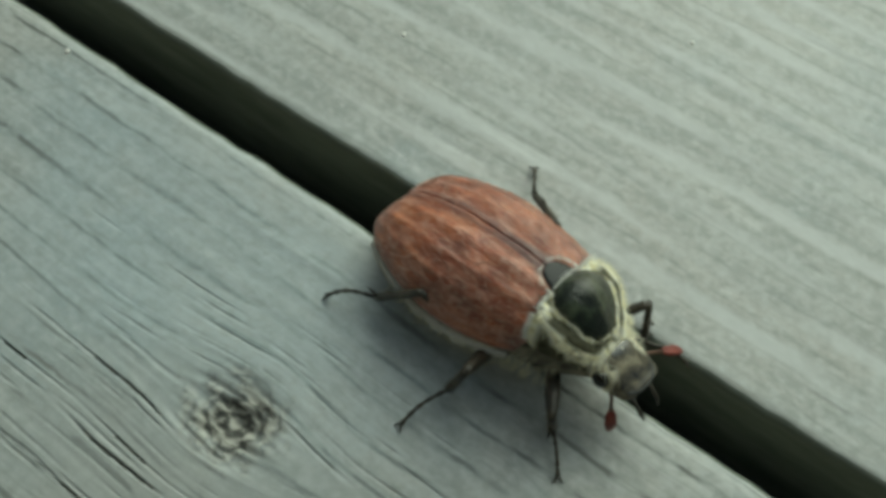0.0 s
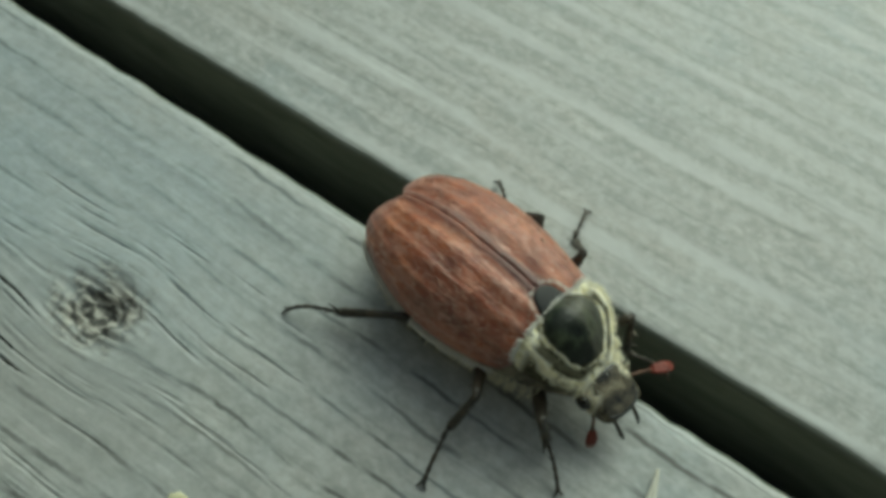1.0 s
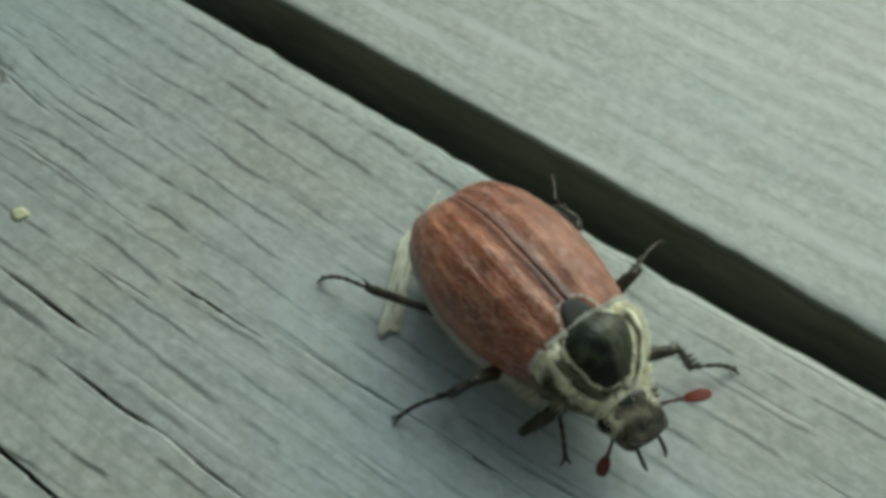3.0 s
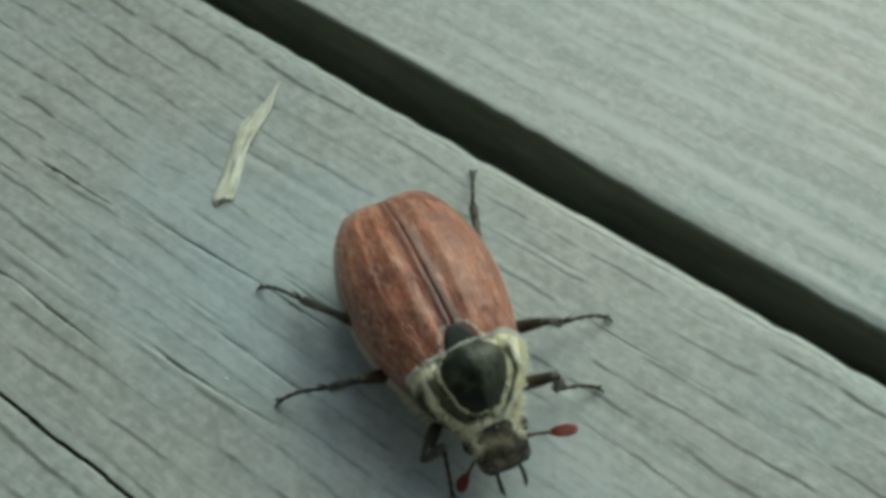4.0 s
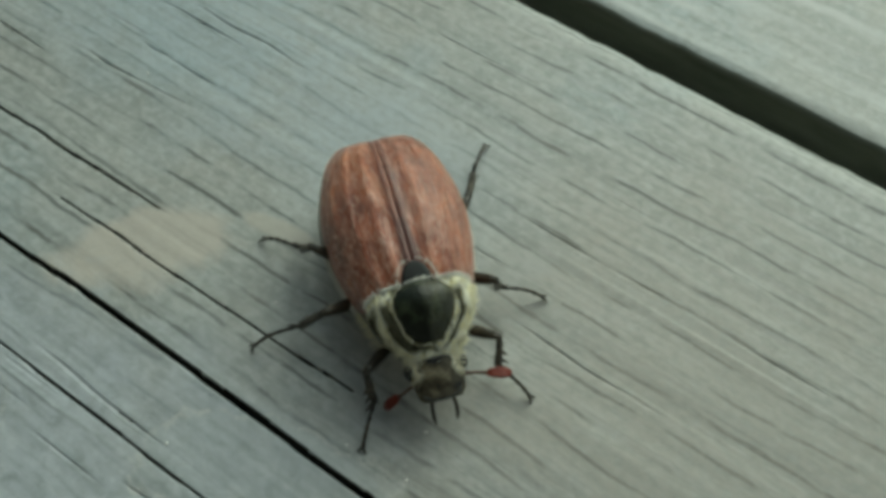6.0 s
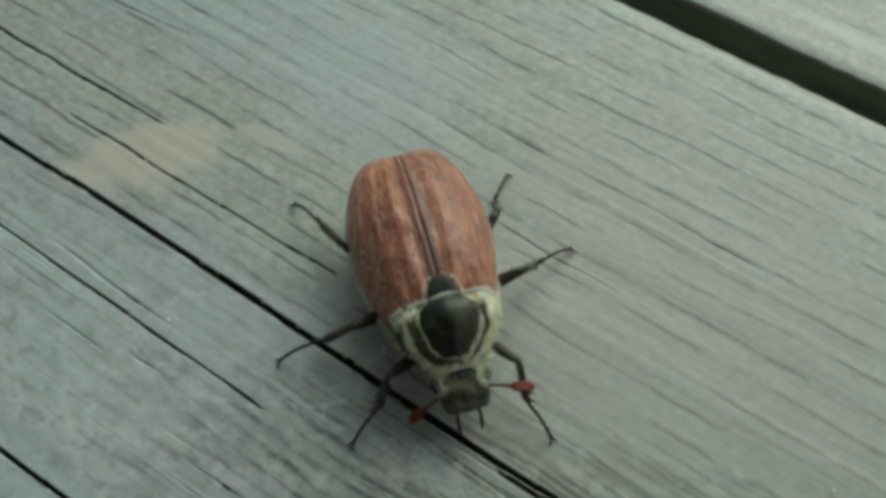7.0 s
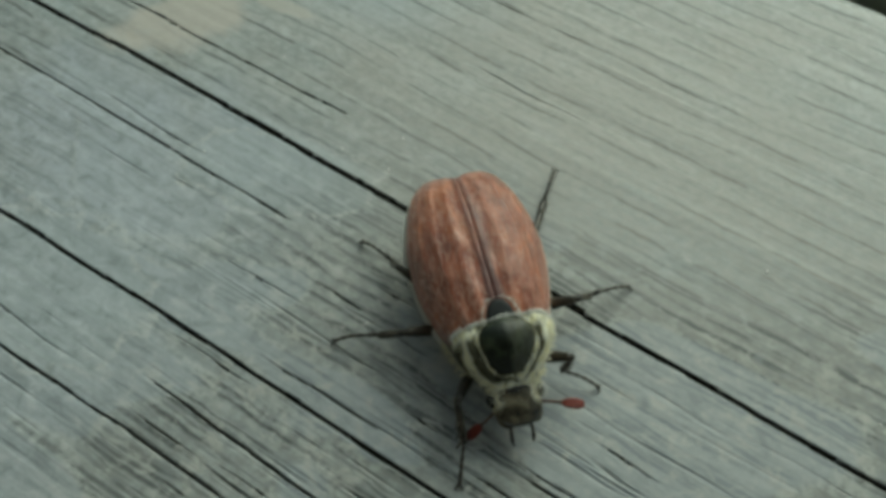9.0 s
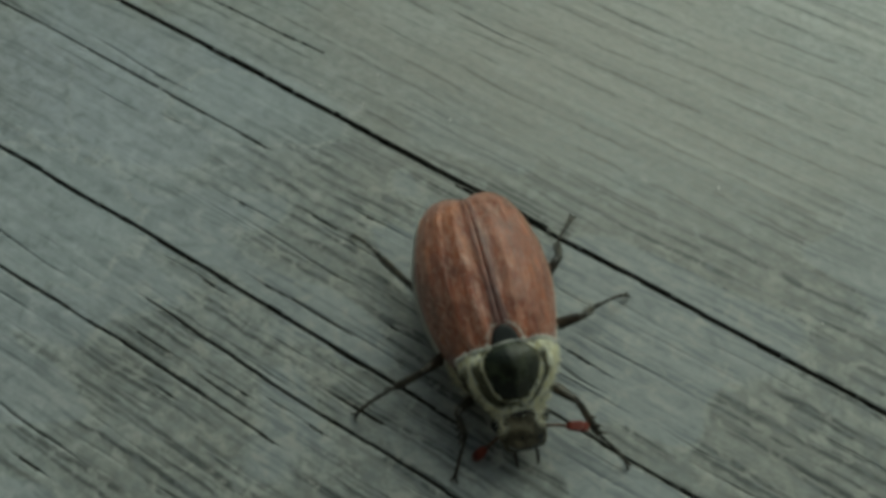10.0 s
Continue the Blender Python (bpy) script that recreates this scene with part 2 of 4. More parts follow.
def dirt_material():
    """Old dirt in the deep cracks, near black so that it also paints in their shade."""
    m = Nodes("crack_dirt_and_shade", rough=0.95, spec=0.1)
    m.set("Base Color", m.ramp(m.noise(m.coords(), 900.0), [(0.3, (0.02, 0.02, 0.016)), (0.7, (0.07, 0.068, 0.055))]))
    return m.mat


DIRT_SHADE = dirt_material()
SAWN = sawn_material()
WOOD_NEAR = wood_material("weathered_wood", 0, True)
WOOD_FAR = wood_material("weathered_wood_pale", 3, False, 1.04, 0.30, (7, 420, 1), 0.75)


def soil_material():
    m = Nodes("dark_soil", rough=0.95, spec=0.1)
    n = m.noise(m.coords(), 40.0, 6.0, 0.65)
    m.set("Base Color", m.ramp(n, [(0.3, (0.012, 0.012, 0.009)), (0.7, (0.045, 0.042, 0.03))]))
    m.bump(n, 0.01)
    return m.mat


# the bald disc of the beetle's neck shield, in millimetres
DISC_X, DISC_LONG, DISC_WIDE, DISC_TAPER = 6.45, 2.2, 2.3, 0.14


def elytron_material():
    m = Nodes("chestnut_wing_case", rough=0.42, spec=0.6)
    streak = m.noise(m.coords(scale=(240, 1300, 800)), 1.0, 4.0, 0.6, 0.6)
    blotch = m.noise(m.coords(scale=(210, 380, 330)), 1.0, 4.0, 0.65)
    dust = m.noise(m.coords(scale=(1000, 2000, 1800)), 1.0, 4.0, 0.70, 0.5)
    cloud = m.noise(m.coords(scale=(420, 620, 600)), 1.0, 5.0, 0.7)
    at = m.node("ShaderNodeSeparateXYZ", Vector=m.coords(True))
    run, across = at.outputs["X"], at.outputs["Y"]
    c = m.ramp(blotch, [(0.32, (0.16, 0.050, 0.033)), (0.5, (0.39, 0.105, 0.047)), (0.68, (0.57, 0.18, 0.062))])
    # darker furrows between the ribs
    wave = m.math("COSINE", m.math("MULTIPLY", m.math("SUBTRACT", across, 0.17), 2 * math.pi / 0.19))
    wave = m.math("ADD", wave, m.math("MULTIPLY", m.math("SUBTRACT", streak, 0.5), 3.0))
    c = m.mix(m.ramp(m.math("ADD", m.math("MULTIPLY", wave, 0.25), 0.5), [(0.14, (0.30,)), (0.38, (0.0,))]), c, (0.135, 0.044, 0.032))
    # pale scales, worn off in clouds
    scales = m.math("MULTIPLY", m.ramp(dust, [(0.46, (0.0,)), (0.64, (0.6,))]), m.ramp(cloud, [(0.36, (0.25,)), (0.60, (1.0,))]))
    c = m.mix(scales, c, (0.74, 0.45, 0.35))
    fibre = m.noise(m.coords(scale=(420, 3600, 2800)), 1.0, 3.0, 0.6, 0.4)
    c = m.mix(m.ramp(fibre, [(0.52, (0.0,)), (0.66, (0.38,))]), c, (0.70, 0.40, 0.29))
    c = m.mix(m.ramp(fibre, [(0.34, (0.55,)), (0.47, (0.0,))]), c, (0.14, 0.046, 0.034))
    c = m.mix(m.ramp(cloud, [(0.34, (0.45,)), (0.46, (0.0,))]), c, (0.17, 0.055, 0.040))
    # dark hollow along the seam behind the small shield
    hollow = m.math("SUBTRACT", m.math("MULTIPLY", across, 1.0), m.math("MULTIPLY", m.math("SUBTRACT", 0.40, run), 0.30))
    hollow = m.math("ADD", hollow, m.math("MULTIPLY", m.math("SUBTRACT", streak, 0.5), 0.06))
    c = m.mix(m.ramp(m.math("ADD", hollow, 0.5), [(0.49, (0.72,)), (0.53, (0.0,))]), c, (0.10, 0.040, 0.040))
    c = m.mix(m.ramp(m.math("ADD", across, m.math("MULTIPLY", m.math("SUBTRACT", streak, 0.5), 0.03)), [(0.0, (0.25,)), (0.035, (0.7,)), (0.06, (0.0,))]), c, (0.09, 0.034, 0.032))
    # the outer border and the front corners are darker
    c = m.mix(m.ramp(across, [(0.90, (0.0,)), (0.97, (0.75,))]), c, (0.07, 0.030, 0.026))
    c = m.mix(m.ramp(m.math("ADD", m.math("MULTIPLY", run, 1.0), m.math("MULTIPLY", m.math("SUBTRACT", streak, 0.5), 0.2)), [(0.0, (0.45,)), (0.10, (0.0,))]), c, (0.11, 0.036, 0.03))
    m.set("Base Color", c)
    m.set("Roughness", m.math("ADD", 0.2, m.math("MULTIPLY", dust, 0.3)))
    m.set("Sheen Weight", 0.25), m.set("Sheen Roughness", 0.4)
    m.bump(m.math("ADD", m.math("ADD", dust, fibre), m.math("MULTIPLY", wave, 0.18)), 0.00012, 0.9)
    return m.mat


def dark_shell(name, col, rough, col2=None):
    m = Nodes(name, rough=rough, spec=0.5)
    n = m.noise(m.coords(scale=(900, 900, 900)), 1.0, 4.0, 0.6)
    m.set("Base Color", m.ramp(n, [(0.35, col), (0.7, col2 or tuple(c * 1.9 for c in col))]))
    m.bump(n, 0.00006, 0.6)
    return m.mat


def pronotum_material():
    """Black-green bald disc, with bands of pale down beside it that are rubbed off in places."""
    m = Nodes("black_green_shell", rough=0.3, spec=0.7)
    n = m.noise(m.coords(scale=(800, 800, 800)), 1.0, 4.0, 0.6)
    rag = m.noise(m.coords(scale=(420, 420, 420)), 1.0, 3.0, 0.6)
    fuzz = m.noise(m.coords(scale=(1000, 2200, 1600)), 1.0, 4.0, 0.65, 0.6)
    sep = m.node("ShaderNodeSeparateXYZ", Vector=m.node("ShaderNodeTexCoord").outputs["Object"])
    x = m.math("MULTIPLY", sep.outputs["X"], 1000.0)
    y = m.math("MULTIPLY", sep.outputs["Y"], 1000.0)
    vx = m.math("DIVIDE", m.math("SUBTRACT", x, DISC_X), DISC_LONG)
    broad = m.math("SUBTRACT", DISC_WIDE, m.math("MULTIPLY", m.math("SUBTRACT", x, DISC_X), DISC_TAPER))
    vy = m.math("DIVIDE", y, broad)
    ring = m.math("SQRT", m.math("ADD", m.math("MULTIPLY", vx, vx), m.math("MULTIPLY", vy, vy)))
    ring = m.math("ADD", ring, m.math("ADD", m.math("MULTIPLY", m.math("SUBTRACT", n, 0.5), 0.22), m.math("MULTIPLY", m.math("SUBTRACT", rag, 0.5), 0.34)))
    r = m.math("DIVIDE", ring, 2.5)
    # left side: a bare wedge, then down to the outer edge; right side: a thin line of down, then rubbed bare
    outer = m.ramp(r, [(0.520, (0.06,)), (0.560, (1.0,))])
    inner = m.math("MULTIPLY", m.ramp(r, [(0.408, (0.0,)), (0.425, (0.9,)), (0.470, (0.85,)), (0.495, (0.05,))]), m.ramp(m.math("MULTIPLY", x, 0.1), [(0.58, (0.12,)), (0.68, (1.0,))]))
    left = m.math("MAXIMUM", outer, inner)
    right = m.ramp(r, [(0.405, (0.0,)), (0.414, (0.9,)), (0.430, (0.75,)), (0.445, (0.04,)), (0.545, (0.05,)), (0.570, (0.85,)), (0.630, (0.75,)), (0.660, (0.04,))])
    which = m.ramp(m.math("ADD", m.math("MULTIPLY", y, 0.5), 0.5), [(0.4, (0.0,)), (0.6, (1.0,))])
    mask = m.mix(which, right, left)
    # the rear corners and the front collar are downy too
    rear = m.math("MULTIPLY", m.ramp(m.math("MULTIPLY", x, 0.1), [(0.50, (0.9,)), (0.57, (0.0,))]), m.ramp(r, [(0.43, (0.0,)), (0.47, (1.0,))]))
    front = m.math("MULTIPLY", m.ramp(m.math("MULTIPLY", x, 0.1), [(0.87, (0.0,)), (0.91, (0.7,))]), m.ramp(r, [(0.40, (0.0,)), (0.42, (1.0,))]))
    mask = m.math("MAXIMUM", mask, m.math("MAXIMUM", rear, front))
    mask = m.math("MULTIPLY", mask, m.ramp(m.noise(m.coords(scale=(520, 900, 700)), 1.0, 3.0, 0.6), [(0.36, (0.2,)), (0.47, (1.0,))]))
    disc = m.ramp(r, [(0.38, (1.0,)), (0.40, (0.0,))])
    bald = m.ramp(n, [(0.36, (0.005, 0.007, 0.004)), (0.52, (0.016, 0.021, 0.012)), (0.70, (0.065, 0.078, 0.046))])
    olive = m.ramp(fuzz, [(0.35, (0.010, 0.011, 0.006)), (0.66, (0.075, 0.068, 0.032))])
    down = m.ramp(fuzz, [(0.30, (0.55, 0.48, 0.22)), (0.42, (0.88, 0.82, 0.52)), (0.54, (0.96, 0.93, 0.76))])
    m.set("Base Color", m.mix(mask, m.mix(disc, olive, bald), down))
    m.set("Roughness", m.math("SUBTRACT", 0.62, m.math("MULTIPLY", disc, 0.30)))
    m.set("Specular IOR Level", m.math("ADD", 0.15, m.math("MULTIPLY", disc, 0.2)))
    m.bump(m.math("ADD", m.math("ADD", n, rag), m.math("MULTIPLY", fuzz, m.math("SUBTRACT", 1.5, disc))), 0.00014, 0.9)
    return m.mat


def plain(name, stops, scale, rough, spec=0.4, bump=0.0, stretch=(1, 1, 1)):
    m = Nodes(name, rough=rough, spec=spec)
    n = m.noise(m.coords(scale=stretch), scale, 4.0, 0.6)
    m.set("Base Color", m.ramp(n, stops))
    if bump:
        m.bump(n, bump)
    return m.mat


def straw_material():
    """Bleached straw: pale fibres with thin dark lines between them."""
    m = Nodes("pale_straw", rough=0.55, spec=0.35)
    fibre = m.noise(m.coords(True, (5, 13, 1)), 1.0, 3.0, 0.55, 0.3)
    stain = m.noise(m.coords(), 700.0, 4.0, 0.6)
    c = m.ramp(stain, [(0.3, (0.66, 0.64, 0.47)), (0.5, (0.86, 0.85, 0.72)), (0.65, (0.95, 0.94, 0.86))])
    c = m.mix(m.ramp(fibre, [(0.36, (0.85,)), (0.45, (0.0,))]), c, (0.17, 0.15, 0.08))
    m.set("Base Color", c)
    m.bump(fibre, 0.00012, 0.8)
    return m.mat


def head_material():
    """Glossy brown-black in the middle, with pale down on the rear corners beside the eyes."""
    m = Nodes("downy_head_shell", rough=0.26, spec=0.7)
    n = m.noise(m.coords(scale=(800, 800, 800)), 1.0, 4.0, 0.6)
    sep = m.node("ShaderNodeSeparateXYZ", Vector=m.node("ShaderNodeTexCoord").outputs["Object"])
    side = m.math("ADD", m.math("MULTIPLY", m.math("ABSOLUTE", sep.outputs["Y"]), 1000.0), m.math("MULTIPLY", m.math("SUBTRACT", n, 0.5), 2.0))
    rear = m.math("ADD", m.math("MULTIPLY", sep.outputs["X"], 90.0), m.math("MULTIPLY", m.math("SUBTRACT", n, 0.5), 0.2))
    mask = m.math("MULTIPLY", m.ramp(m.math("MULTIPLY", side, 0.4), [(0.48, (0.0,)), (0.60, (0.95,))]), m.ramp(rear, [(0.94, (1.0,)), (0.98, (0.0,))]))
    shell = m.ramp(n, [(0.36, (0.022, 0.020, 0.014)), (0.52, (0.11, 0.094, 0.062)), (0.70, (0.32, 0.28, 0.19))])
    down = m.ramp(n, [(0.38, (0.30, 0.26, 0.13)), (0.52, (0.86, 0.81, 0.62))])
    m.set("Base Color", m.mix(mask, shell, down))
    m.set("Roughness", m.math("ADD", 0.24, m.math("MULTIPLY", mask, 0.4)))
    m.bump(n, 0.00006, 0.6)
    return m.mat


SOIL = soil_material()
WALL = plain("brown_wall", [(0.3, (0.10, 0.085, 0.065)), (0.7, (0.16, 0.14, 0.11))], 6.0, 0.8)
ELYTRON = elytron_material()
PRONOTUM = pronotum_material()
SHELL = dark_shell("black_shell", (0.010, 0.012, 0.010), 0.34)
MATT = dark_shell("matt_black_shell", (0.012, 0.013, 0.012), 0.55)
LEG = dark_shell("leg_shell", (0.014, 0.014, 0.011), 0.38, (0.085, 0.066, 0.042))
HEAD = head_material()
EYE = dark_shell("eye", (0.006, 0.006, 0.006), 0.12)
CLUB = plain("russet_club", [(0.3, (0.13, 0.02, 0.013)), (0.7, (0.26, 0.05, 0.03))], 1500.0, 0.5, 0.4, 0.00005)
SHAFT = plain("brown_shaft", [(0.3, (0.06, 0.03, 0.02)), (0.7, (0.16, 0.08, 0.045))], 1500.0, 0.45)
BELLY = plain("downy_belly", [(0.35, (0.03, 0.028, 0.022)), (0.6, (0.25, 0.23, 0.17))], 800.0, 0.6)
CREAM = plain("cream_hair", [(0.3, (0.84, 0.79, 0.54)), (0.7, (0.95, 0.92, 0.76))], 1200.0, 0.6)
WHITE = plain("white_down", [(0.3, (0.76, 0.74, 0.66)), (0.7, (0.92, 0.91, 0.85))], 1200.0, 0.7)
SCALE = plain("pale_scale_hair", [(0.3, (0.50, 0.33, 0.24)), (0.7, (0.74, 0.58, 0.46))], 1200.0, 0.5)
STRAW = straw_material()
FLAKE = plain("pale_flake", [(0.3, (0.55, 0.53, 0.33)), (0.7, (0.75, 0.73, 0.5))], 900.0, 0.7)
CRUMB = plain("white_crumb", [(0.3, (0.7, 0.69, 0.64)), (0.7, (0.85, 0.84, 0.8))], 900.0, 0.7)


# ---------------------------------------------------------------- mesh helpers
def mesh_from(name, verts, faces, mat, smooth=True):
    me = bpy.data.meshes.new(name)
    me.from_pydata([tuple(v) for v in verts], [], [tuple(f) for f in faces])
    me.materials.append(mat)
    if smooth:
        me.polygons.foreach_set("use_smooth", [True] * len(me.polygons))
    me.update()
    return me


def part(name, bm, material, parent, label=""):
    """One mesh object from a bmesh whose lengths are in millimetres, under a thing or a part."""
    me = bpy.data.meshes.new(name)
    bmesh.ops.scale(bm, vec=(0.001, 0.001, 0.001), verts=bm.verts)
    bmesh.ops.recalc_face_normals(bm, faces=bm.faces)
    bm.to_mesh(me)
    bm.free()
    me.materials.append(material)
    me.polygons.foreach_set("use_smooth", [True] * len(me.polygons))
    ob = new(name, me)
    ob.parent = parent
    return tagged(ob, label=label)


def grid_bm(points):
    """A bmesh sheet from rows of points, with its rows and columns as the map "grain"."""
    bm = bmesh.new()
    uv = bm.loops.layers.uv.new("grain")
    n, k = len(points) - 1, len(points[0]) - 1
    rows = [[bm.verts.new(p) for p in row] for row in points]
    for r, (a, b) in enumerate(zip(rows[:-1], rows[1:])):
        for i in range(k):
            face = bm.faces.new((a[i], a[i + 1], b[i + 1], b[i]))
            for loop, at in zip(face.loops, ((r, i), (r, i + 1), (r + 1, i + 1), (r + 1, i))):
                loop[uv].uv = (at[0] / n, at[1] / k)
    return bm


def tube_into(bm, line, radii, sides=8, flat=1.0):
    """A closed tapering tube along a line of points."""
    rings = []
    for i, p in enumerate(line):
        p = Vector(p)
        way = Vector(line[min(i + 1, len(line) - 1)]) - Vector(line[max(i - 1, 0)])
        way.normalize()
        up = Vector((0, 0, 1)) if abs(way.z) < 0.9 else Vector((1, 0, 0))
        u = way.cross(up).normalized()
        v = u.cross(way).normalized()
        rings.append([bm.verts.new(p + radii[i] * (math.cos(2 * math.pi * k / sides) * u + flat * math.sin(2 * math.pi * k / sides) * v)) for k in range(sides)])
    for a, b in zip(rings[:-1], rings[1:]):
        for k in range(sides):
            bm.faces.new((a[k], a[(k + 1) % sides], b[(k + 1) % sides], b[k]))
    bm.faces.new(rings[0][::-1])
    bm.faces.new(rings[-1])


def ball_into(bm, centre, radii, seg=16, ring=10):
    r = bmesh.ops.create_uvsphere(bm, u_segments=seg, v_segments=ring, radius=1.0)
    bmesh.ops.scale(bm, vec=radii, verts=r["verts"])
    bmesh.ops.translate(bm, vec=centre, verts=r["verts"])


def hairs(name, roots, parent, mat, width=0.035, label=""):
    """Fine tapering hairs; each root is (place, direction, length), in millimetres."""
    verts, faces = [], []
    for p, d, l in roots:
        p, d = Vector(p), Vector(d).normalized()
        u = d.orthogonal().normalized()
        v = d.cross(u)
        k = len(verts)
        mid = p + d * l * 0.55
        for a in (0.0, 2.09, 4.19):
            verts.append((p + width * (math.cos(a) * u + math.sin(a) * v)) * 0.001)
        for a in (0.0, 2.09, 4.19):
            verts.append((mid + 0.7 * width * (math.cos(a) * u + math.sin(a) * v)) * 0.001)
        verts.append((p + d * l + Vector((0, 0, -0.12 * l))) * 0.001)
        for i in range(3):
            j = (i + 1) % 3
            faces += [(k + i, k + j, k + 3 + j, k + 3 + i), (k + 3 + i, k + 3 + j, k + 6)]
    ob = new(name, mesh_from(name, verts, faces, mat))
    ob.parent = parent
    return tagged(ob, label=label, kind="stuff")


# ---------------------------------------------------------------- the deck
THICK, BOARD, GAP = 0.028, 0.145, 0.0048


def steps(parts):
    """Values from (start, end, step) stretches."""
    out = []
    for a, b, s in parts:
        n = max(1, round((b - a) / s))
        out += [a + (b - a) * i / n for i in range(n)]
    return np.array(out + [parts[-1][1]])


def smooth_noise(n, every, rng):
    """One-dimensional smooth noise over n samples, a new value every so many."""
    k = int(n / every) + 4
    v = rng.standard_normal(k)
    x = np.arange(n) / every
    i = x.astype(int)
    f = x - i
    f = f * f * (3 - 2 * f)
    return v[i] * (1 - f) + v[i + 1] * f


def groove(h, xs, ys, y0, x0, x1, width, depth, rng, wander):
    """Cut one long crack into the height field h[x, y]; lengths in metres. It tapers towards both ends."""
    ix = np.where((xs >= x0) & (xs <= x1))[0]
    if len(ix) < 3:
        return
    f = (xs[ix] - x0) / (x1 - x0)
    big = depth > 0.0025
    taper = np.clip(np.minimum(f, 1 - f) * (7 if big else 4), 0, 1) ** (0.5 if big else 0.8)
    w = width * (0.35 + 0.65 * taper) * (1 + (0.16 if big else 0.3) * smooth_noise(len(ix), 7, rng))
    w = np.clip(w, width * 0.3, None)
    if not big:
        taper = taper * np.clip(0.55 + 0.55 * smooth_noise(len(ix), 5, rng), 0.08, 1)
    wander = wander * (0.6 if big else 1.0)
    centre = y0 + wander * smooth_noise(len(ix), 22, rng) + 0.3 * wander * smooth_noise(len(ix), 5, rng)
    near = np.where(np.abs(ys - y0) < wander * 4 + width * 2)[0]
    if len(near) == 0:
        return
    d = np.abs(ys[near][None, :] - centre[:, None]) / w[:, None]
    cut = depth * taper[:, None] * np.clip((1.1 - d) * (2.6 if big else 1.4), 0, 1)
    h[np.ix_(ix, near)] = np.minimum(h[np.ix_(ix, near)], -cut)


def plank_mesh(name, y_lo, y_hi, xs, ys, mat, seed, cracks, fissures, knot=None, round_lo=0.0012, round_hi=0.0012, relief=1.0, ease_lo=0.0, ease_hi=0.0):
    """A board along x: the profile runs up one side, over the top and down the other; the top carries grain, cracks and a knot."""
    rng = np.random.default_rng(seed)
    nx, ny = len(xs), len(ys)
    h = np.zeros((nx, ny))
    fine = (xs > -0.09) & (xs < 0.17)
    if relief:
        # raised grain: ridges that run along the board and change slowly
        for amp, wide, long in ((0.000015, 9, 30), (0.000003, 3, 14)):
            rows = []
            for j in range(int(ny / wide) + 3):
                rows.append(smooth_noise(nx, long, rng))
            rows = np.array(rows)
            t = np.arange(ny) / wide
            i = t.astype(int)
            f = (t - i)[:, None]
            h += amp * relief * (rows[i] * (1 - f) + rows[i + 1] * f).T
        for a, b, n, w, dep, *stretch in fissures:
            for _ in range(n):
                y0 = rng.uniform(a, b)
                x0 = rng.uniform(*(stretch or (-0.085, 0.16)))
                ln = rng.uniform(0.006, 0.03) * (0.4 if stretch else 1.0)
                groove(h, xs, ys, y0, x0, x0 + ln * (0.35 if rng.random() < 0.4 else 1.0), w * rng.uniform(0.6, 1.3), dep * rng.uniform(0.5, 1.2), rng, 0.00022)
        for y0, x0, x1, w, dep in cracks:
            groove(h, xs, ys, y0, x0, x1, w if x0 > -0.01 else w * 0.5, dep if dep > 0.0025 else dep * (0.24 if x0 > -0.01 else 0.4), rng, 0.00030)
    yy = np.repeat(ys[None, :], nx, 0)
    if knot:
        kx, ky = knot
        dx, dv = xs[:, None] - kx, yy - ky
        yy = yy + 0.0017 * np.tanh(dv / 0.0009) * np.exp(-(dx / 0.0065) ** 2) * np.exp(-np.abs(dv) / 0.0055)
        dy = yy - ky
        r = np.sqrt((dx / 1.25) ** 2 + dy ** 2) + 1e-9
        ang = np.arctan2(dy, dx)
        chips = np.sin(ang * 5 + 6 * np.sin(r * 1500)) * np.sin(r * 4200 + 3.1 * np.sin(ang * 2 + 1)) + 0.6 * np.sin(dx * 9000 + 4 * np.sin(dy * 2500))
        h += np.exp(-(r / 0.0030) ** 4) * (-0.0004 + 0.00028 * chips)
        h -= 0.0016 * np.exp(-(((dx - 0.0005) / 0.0007) ** 2 + ((dy - 0.0002) / 0.0005) ** 2))
    # profile: side, rounded corner, top, rounded corner, side
    def corner(y, r, inward):
        return [(y + inward * r * (1 - math.cos(a)), -r * (1 - math.sin(a))) for a in (0.0, 0.4, 0.8, 1.2)]
    left = [(y_lo, -THICK), (y_lo, -THICK * 0.6), (y_lo, -THICK * 0.3)] + corner(y_lo, round_lo, 1)
    right = corner(y_hi, round_hi, -1)[::-1] + [(y_hi, -THICK * 0.3), (y_hi, -THICK * 0.6), (y_hi, -THICK)]
    wob_lo = 0.00004 * smooth_noise(nx, 12, rng) + 0.00006 * smooth_noise(nx, 2, rng)
    wob_hi = 0.00004 * smooth_noise(nx, 12, rng) + 0.00006 * smooth_noise(nx, 2, rng)
    turn = 1 / (1 + np.exp(-(xs - 0.047) / 0.005))
    wob_lo, wob_hi = wob_lo + ease_lo * turn, wob_hi - 0.00015 * (ease_hi > 0) + ease_hi * turn
    wob_lo, wob_hi = wob_lo * fine * (relief > 0), wob_hi * fine * (relief > 0)
    cols, uvs = [], []
    run = 0.0
    for i, (y, z) in enumerate(left):
        cols.append(np.stack([xs, y + wob_lo, np.full(nx, z)], 1))
        uvs.append(y_lo - (len(left) - i) * 0.0013)
    for j in range(ny):
        cols.append(np.stack([xs, yy[:, j], h[:, j]], 1))
        uvs.append(ys[j])
